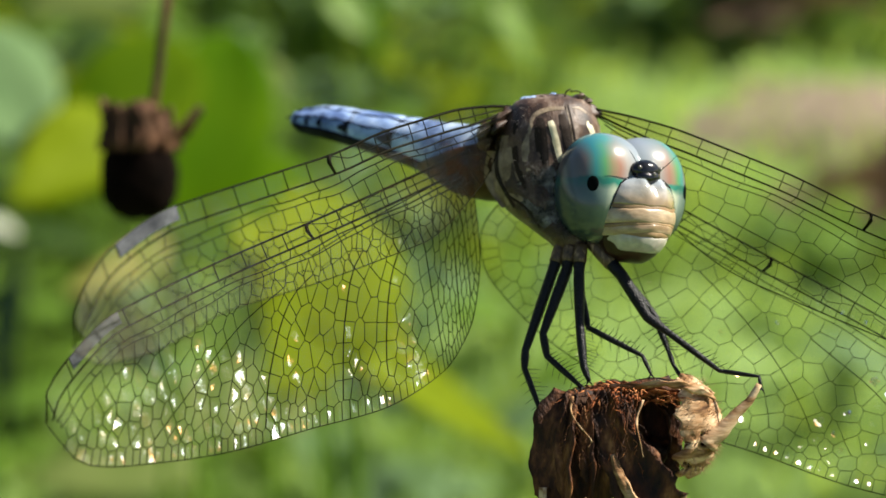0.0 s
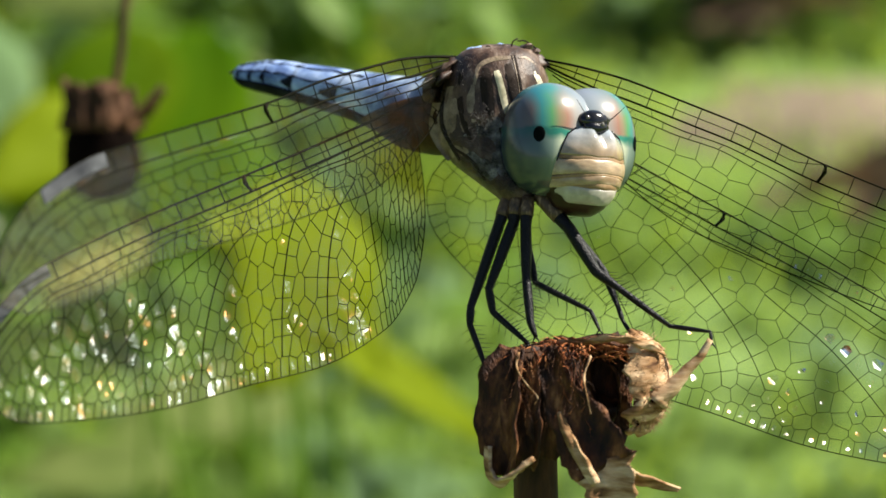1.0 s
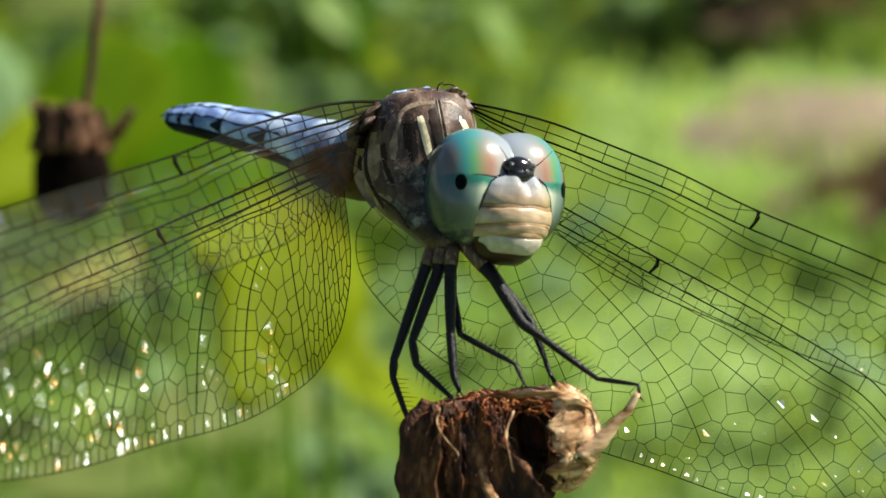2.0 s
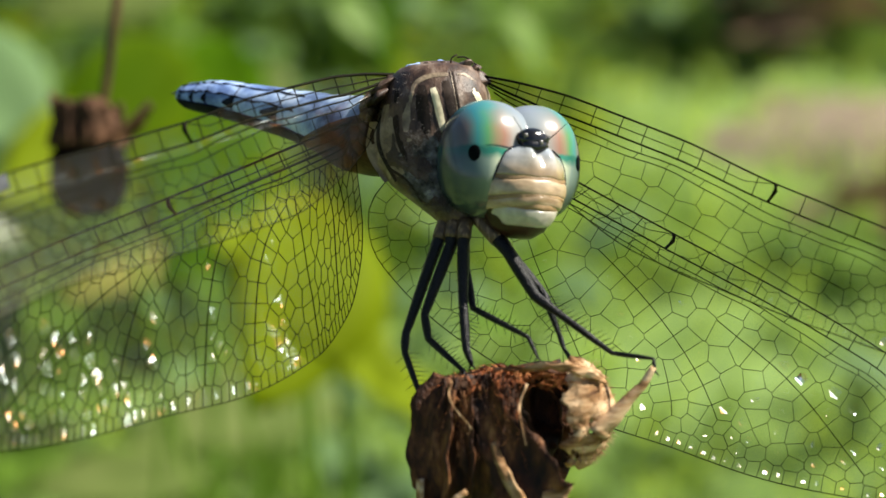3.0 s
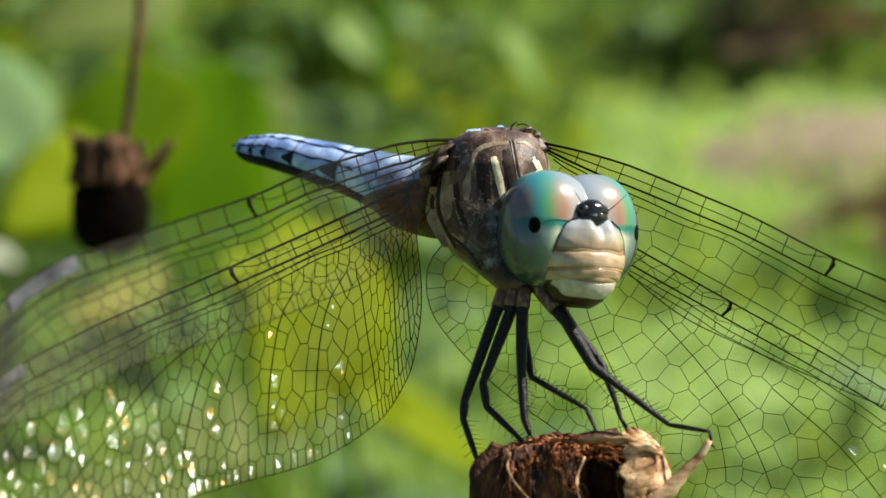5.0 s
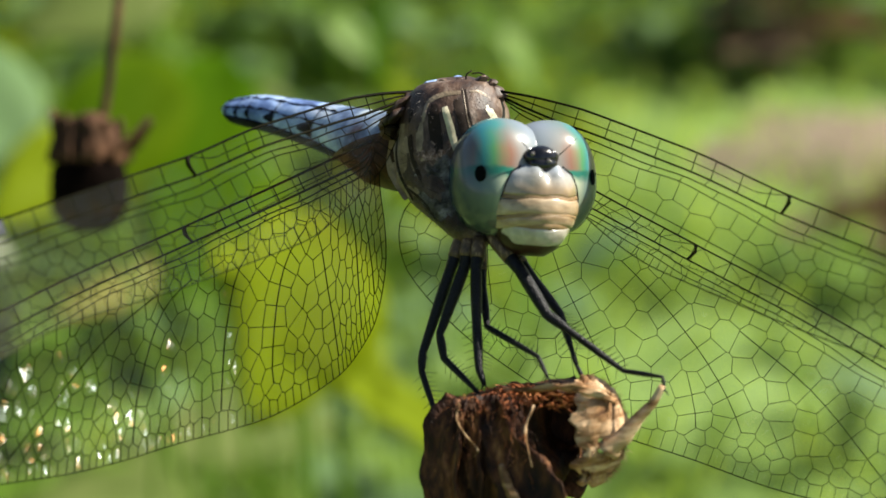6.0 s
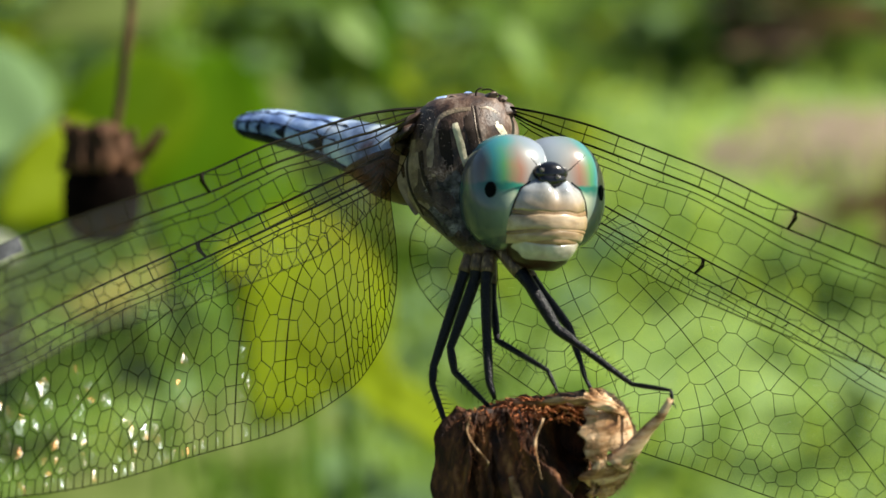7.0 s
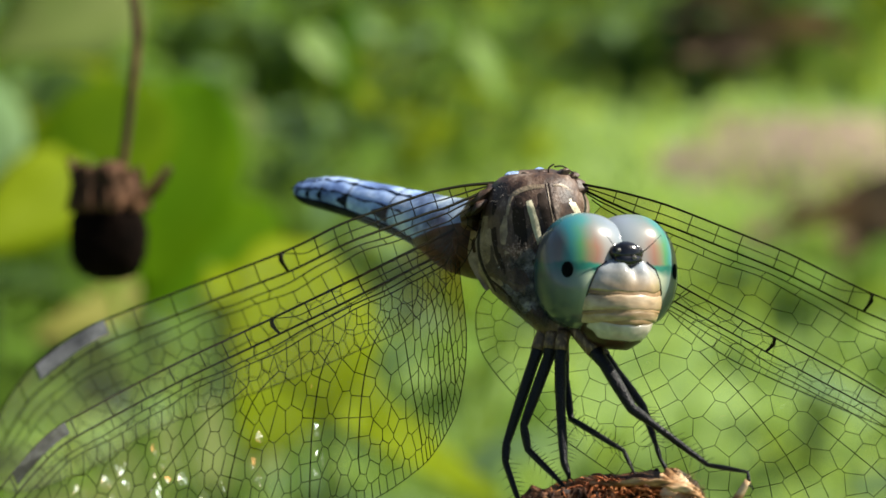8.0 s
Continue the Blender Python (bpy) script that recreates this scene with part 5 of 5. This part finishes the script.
# added roof that keeps the sun out of the hollow
bract([(0.1, 0.2, 0.05), (1.2, 0.4, 0.22), (2.4, 0.6, 0.16), (3.5, 0.9, -0.15)], [1.6, 2.4, 2.6, 1.6], (0, 1, 0.1), -0.15, 0.2, HUSK, "dark bract added to shade the hollow")

# a bract curled into a cup, open towards the middle, with a hole eaten through it
bm = bmesh.new()
grid = {}
NU, NV = 56, 48
for i in range(NU):
    for j in range(NV):
        p, q = 25 * i / (NU - 1), 21 * j / (NV - 1)
        a = radians(-96 + 5.6 * p)
        e = radians(78 - 150 * q / 21)
        wob = 1 + 0.12 * noise.noise(Vector((p * 0.22, q * 0.26, 4))) + 0.025 * noise.noise(Vector((p * 0.4, q * 1.1, 9)))
        a += (0.10 + 0.40 * noise.noise(Vector((q * 0.42, 2, 7))) + 0.12 * noise.noise(Vector((q * 1.9, 5, 1)))) * max(0, 1 - p / 6)
        e += 0.10 * noise.noise(Vector((p * 0.4, 3, 1))) + 0.04 * noise.noise(Vector((p * 1.7, 8, 1)))
        x, y, z = 2.35 + 2.05 * math.cos(e) * math.cos(a) * wob, 0.4 + 1.75 * math.cos(e) * math.sin(a) * wob, -1.95 + 2.4 * math.sin(e) * wob
        grid[i, j] = bm.verts.new((x, y, z))
for i in range(NU - 1):
    for j in range(NV - 1):
        if ((i - 15) / 3.3) ** 2 + ((j - 28) / 3.0) ** 2 < 1 or (i < 11 and ((i - 5) / 4.5) ** 2 + ((j - 39) / 4) ** 2 < 1):
            continue
        bm.faces.new((grid[i, j], grid[i, j + 1], grid[i + 1, j + 1], grid[i + 1, j]))
bmesh.ops.delete(bm, geom=[v for v in bm.verts if not v.link_faces], context="VERTS")
move(bm, mm)
cupped = part("bract", bm, HUSK_TAN, bloom, "tan bract curled into a cup, with a hole")
so = cupped.modifiers.new("thickness", "SOLIDIFY")
so.thickness, so.offset = 0.16 * MM, 0
bm = bmesh.new()
rows = []
for i in range(18):
    row = []
    for j in range(16):
        a, e = radians(-84 + 125 * i / 17), radians(74 - 140 * j / 15)
        wob = 0.90 + 0.14 * noise.noise(Vector((i * 0.36, j * 0.41, 4)))
        row.append(bm.verts.new((2.35 + 2.05 * math.cos(e) * math.cos(a) * wob, 0.4 + 1.75 * math.cos(e) * math.sin(a) * wob, -1.95 + 2.4 * math.sin(e) * wob)))
    rows.append(row)
for p, q in zip(rows, rows[1:]):
    for k in range(15):
        if not (rows.index(p) in (2, 3, 4, 5, 6) and k in (7, 8, 9, 10, 11)):
            bm.faces.new((p[k], q[k], q[k + 1], p[k + 1]))
move(bm, mm)
part("bract_lining", bm, HUSK, cupped, "dark inner side of the cupped bract")
bm = bmesh.new()
line = smooth_line([(3.6, -0.7, -2.7), (4.3, -0.75, -2.1), (4.9, -0.75, -1.5), (5.5, -0.75, -0.85), (6.2, -0.75, 0.12)], 5)
tube(bm, [p + Vector((0.08 * noise.noise(p * 2), 0, 0.08 * noise.noise(p * 2.5))) for p in line], [0.72 - 0.54 * (i / (len(line) - 1)) ** 0.6 for i in range(len(line))], 9, 0.8)
move(bm, mm)
part("bract_point", bm, HUSK_TAN, bloom, "tan pointed bract tip")

bm = bmesh.new()
for k in range(1500):
    a, e = radians(rng.uniform(-90, 60)), radians(rng.uniform(-60, 70))
    d = Vector((math.cos(e) * math.cos(a), math.cos(e) * math.sin(a), math.sin(e)))
    p = Vector((2.35 + 2.08 * d.x, 0.4 + 1.78 * d.y, -1.95 + 2.42 * d.z))
    w = Vector((rng.uniform(-0.6, 0.6), rng.uniform(-0.6, 0.3), rng.uniform(-0.6, 0.6)))
    tube(bm, [p, p + (d * 0.35 + w) * rng.uniform(0.18, 0.5)], [0.016, 0.005], 3)
for k in range(90):
    t = rng.random()
    p = Vector((4.2 + 2.0 * t, -0.75, -2.2 + 2.3 * t))
    w = Vector((rng.uniform(-1, 1), rng.uniform(-1, 0.5), rng.uniform(-1, 1)))
    tube(bm, [p, p + w * rng.uniform(0.25, 0.5) * (1.3 - t)], [0.016, 0.005], 3)
move(bm, mm)
tagged(part("fuzz", bm, HUSK_TAN, bloom, "fine tan fibres on the bract"), kind="stuff")

# rusty chaff on top and loose threads over the front
bm = bmesh.new()
for k in range(620):
    a, r = rng.uniform(0, 6.28), rng.random() ** 0.6
    x, y = 0.0 + 3.0 * r * math.cos(a), 0.6 + 1.9 * r * math.sin(a)
    z = 0.05 - 0.7 * r * r + rng.uniform(-0.15, 0.1)
    d = Vector((math.cos(a + rng.uniform(-1, 1)), math.sin(a + rng.uniform(-1, 1)), rng.uniform(-0.1, 0.55)))
    ln = rng.uniform(0.35, 1.0)
    p = Vector((x, y, z))
    tube(bm, [p, p + d * ln * 0.5, p + d * ln + Vector((0, 0, -0.3 * ln))], [rng.uniform(0.03, 0.09), 0.05, 0.012], 5, 0.5)
move(bm, mm)
tagged(part("chaff", bm, CHAFF, bloom, "rusty orange chaff"), kind="stuff")
bm = bmesh.new()
for k in range(170):
    x = rng.uniform(-3.2, 0.35)
    p = Vector((x, -0.9 - 0.5 * rng.random() - 0.4 * (1 - (x / 3.2) ** 2), rng.uniform(-2.6, 0.1)))
    pts = [p]
    for j in range(rng.choice((3, 4, 6))):
        pts.append(pts[-1] + Vector((rng.uniform(-0.28, 0.28), rng.uniform(-0.28, 0.06), rng.uniform(-0.6, -0.1))))
    line = smooth_line(pts, 3)
    tube(bm, line, [rng.choice((0.014, 0.02, 0.035)) * (1.1 - i / len(line)) for i in range(len(line))], 5)
    if k == 34:
        move(bm, mm)
        tagged(part("threads", bm, CHAFF, bloom, "loose rusty threads"), kind="stuff")
        bm = bmesh.new()
move(bm, mm)
tagged(part("dark_threads", bm, HUSK, bloom, "loose dark brown threads"), kind="stuff")
for pts in ([(-2.75, -1.5, -0.3), (-2.85, -1.8, -1.0), (-2.45, -2.0, -1.7), (-1.95, -2.1, -2.3), (-2.1, -2.15, -2.65)],
            [(0.55, -1.6, -0.5), (0.2, -2.0, -1.4), (0.3, -2.3, -2.3), (0.45, -2.4, -3.1)]):
    bm = bmesh.new()
    line = smooth_line(pts, 5)
    tube(bm, line, [0.075 - 0.04 * i / len(line) + 0.02 * math.sin(i * 1.3) for i in range(len(line))], 7, 0.5)
    move(bm, mm)
    part("dry_filament", bm, HUSK_TAN, bloom, "tan curled filament")

bm = bmesh.new()
foot = Vector((0.004, -0.06, -PERCH.z))
top = mm(-1.85, 1.6, -3.6)
line = smooth_line([top, mm(-1.9, 1.2, -7.5)] + [mm(-1.9, 1.2, -7.5).lerp(foot, k / 6) for k in range(1, 7)], 6)
tube(bm, [p + Vector((noise.noise(p * 300), noise.noise(p * 300 + Vector((7, 0, 0))), 0)) * 0.00012 for p in line], [(1.15 + 0.12 * math.sin(i * 0.9)) * MM for i in range(len(line))], 14)
part("stem", bm, STEM, bloom, "dark dry stem")

# ---- the nodding seed head behind ----
NOD = Vector((-0.02355, 0.14491, 0.50371))
nodding = tagged(empty("nodding_seed_head", NOD), "dark nodding seed head with a brown calyx, hanging from its stem", "flower")
bm = bmesh.new()
ball(bm, (0, 0, -2.1), (2.9, 2.8, 3.3), 40, 26)
for v in bm.verts:
    d = v.co - Vector((0, 0, -2.1))
    k = (abs(d.x / 2.9) ** 3.4 + abs(d.y / 2.8) ** 3.4 + abs(d.z / 3.3) ** 3.4) ** (-1 / 3.4)
    r = math.sqrt((d.x / 2.9) ** 2 + (d.y / 2.8) ** 2 + (d.z / 3.3) ** 2)
    v.co = Vector((0, 0, -2.1)) + d * (0.45 + 0.55 * k / max(r, 0.01))
    v.co += 0.16 * noise.noise_vector(v.co * 1.6)
move(bm, mm)
part("seed_head", bm, SEED, nodding, "blackish seed head")
for a, ln, w, flare in ((195, 3.0, 2.6, 2.7), (345, 2.4, 3.4, 4.8), (262, 2.4, 3.4, 2.3), (85, 2.4, 3.4, 2.2), (30, 2.4, 2.6, 2.2), (140, 2.6, 2.8, 2.3), (300, 2.2, 2.6, 2.2), (228, 2.6, 2.6, 2.4)):
    c, s = math.cos(radians(a)), math.sin(radians(a))
    bm = bmesh.new()
    ribbon(bm, [(c * 2.5, s * 2.4, -0.1), (c * 2.55, s * 2.5, 0.7), (c * (1.0 + flare * 0.5), s * 2.2, 0.5 + ln * 0.5), (c * flare, s * 2.1, 0.9 + ln)], [w, w, w * 0.8, 0.9],
           (-s, c, 0), -0.3, 0.2, 0.2, 5, 7, 0.2)
    move(bm, mm)
    part("calyx_lobe", bm, CALYX, nodding, "brown dry calyx lobe")
bm = bmesh.new()
ball(bm, (0.2, 0, 1.2), (2.1, 1.9, 2.6), 20, 14)
move(bm, mm)
part("calyx_base", bm, CALYX, nodding)
bm = bmesh.new()
low = Vector((-0.085, 0.02, -NOD.z))
line = smooth_line([mm(0.9, 0, 2.2), mm(1.6, 0.2, 7.5), mm(2.0, 0.6, 16), mm(-2, 2, 26), mm(-20, 4, 32), mm(-42, 6, 20), mm(-52, 8, -10), low * 0.5 + mm(-54, 8, -10) * 0.5, low], 8)
tube(bm, line, 0.36 * MM, 10)
part("stem", bm, STEM, nodding, "thin brown stem")


# ---- what moves ----
def motions():
    # wind turns the flower head, and the animal with it
    sway = [(0, -0.72, -0.51, -0.11), (0.5, -0.12, -0.55, -0.17), (1, -0.48, -0.45, 0.10), (1.5, -0.46, -0.95, 0.03), (1.7, -0.40, -1.30, -0.60),
            (2.8, -1.01, -1.20, -0.46), (3, -1.10, -1.34, -0.46), (3.1, -0.89, -1.16, -0.36), (3.2, -0.75, -0.97, -0.24), (3.3, -0.58, -0.79, -0.15), (3.5, -0.15, -0.42, 0.00), (4, -0.09, -0.36, -0.14), (4.5, 0, 0, 0),
            (4.7, 0.39, -0.01, -0.09), (5.8, 1.86, -5.43, -8.21), (6, 2.18, -5.26, -7.78), (6.5, 2.06, -5.15, -7.84), (7, 2.08, -5.39, -7.71),
            (7.5, 2.31, -5.15, -7.57), (8, 2.17, -4.56, -8.11)]
    rows = [(t, pose(*PERCH, rx, ry, rz)) for t, rx, ry, rz in sway]
    walk(fly, rows)
    walk(bloom, rows)
    # the head glances aside once
    turns = [(0, 31, 4, 0), (3.0, 31, 4, 0), (3.1, 10, -13, 0), (3.3, 10, -13, 0), (3.4, 31, 4, 0), (8, 31, 4, 0)]
    walk(head, [(t, Matrix.Translation(mm(0.15, 2.6, 9.6)) @ TILT @ pose(0, 0, 0, p, r, y)) for t, y, r, p in turns])
    walk(nodding, [(t, pose(x, y, z)) for t, x, y, z in (
        (0, -0.02383, 0.14137, 0.50535), (0.5, -0.02360, 0.14153, 0.50482), (1, -0.02364, 0.14380, 0.50387), (1.5, -0.02286, 0.14469, 0.50329),
        (1.7, -0.02264, 0.14524, 0.50376), (2.8, -0.02264, 0.14695, 0.50290), (3, -0.02276, 0.14686, 0.50269), (3.5, -0.02330, 0.14553, 0.50345),
        (4, -0.02286, 0.14353, 0.50433), (4.5, -0.02355, 0.14491, 0.50371), (4.7, -0.02355, 0.14542, 0.50396), (5.8, -0.02296, 0.14726, 0.50296),
        (6, -0.02297, 0.14674, 0.50299), (6.5, -0.02293, 0.14609, 0.50281), (7, -0.02270, 0.14554, 0.50312), (7.5, -0.02390, 0.14545, 0.50322),
        (8, -0.02397, 0.14647, 0.50406))])


motions()
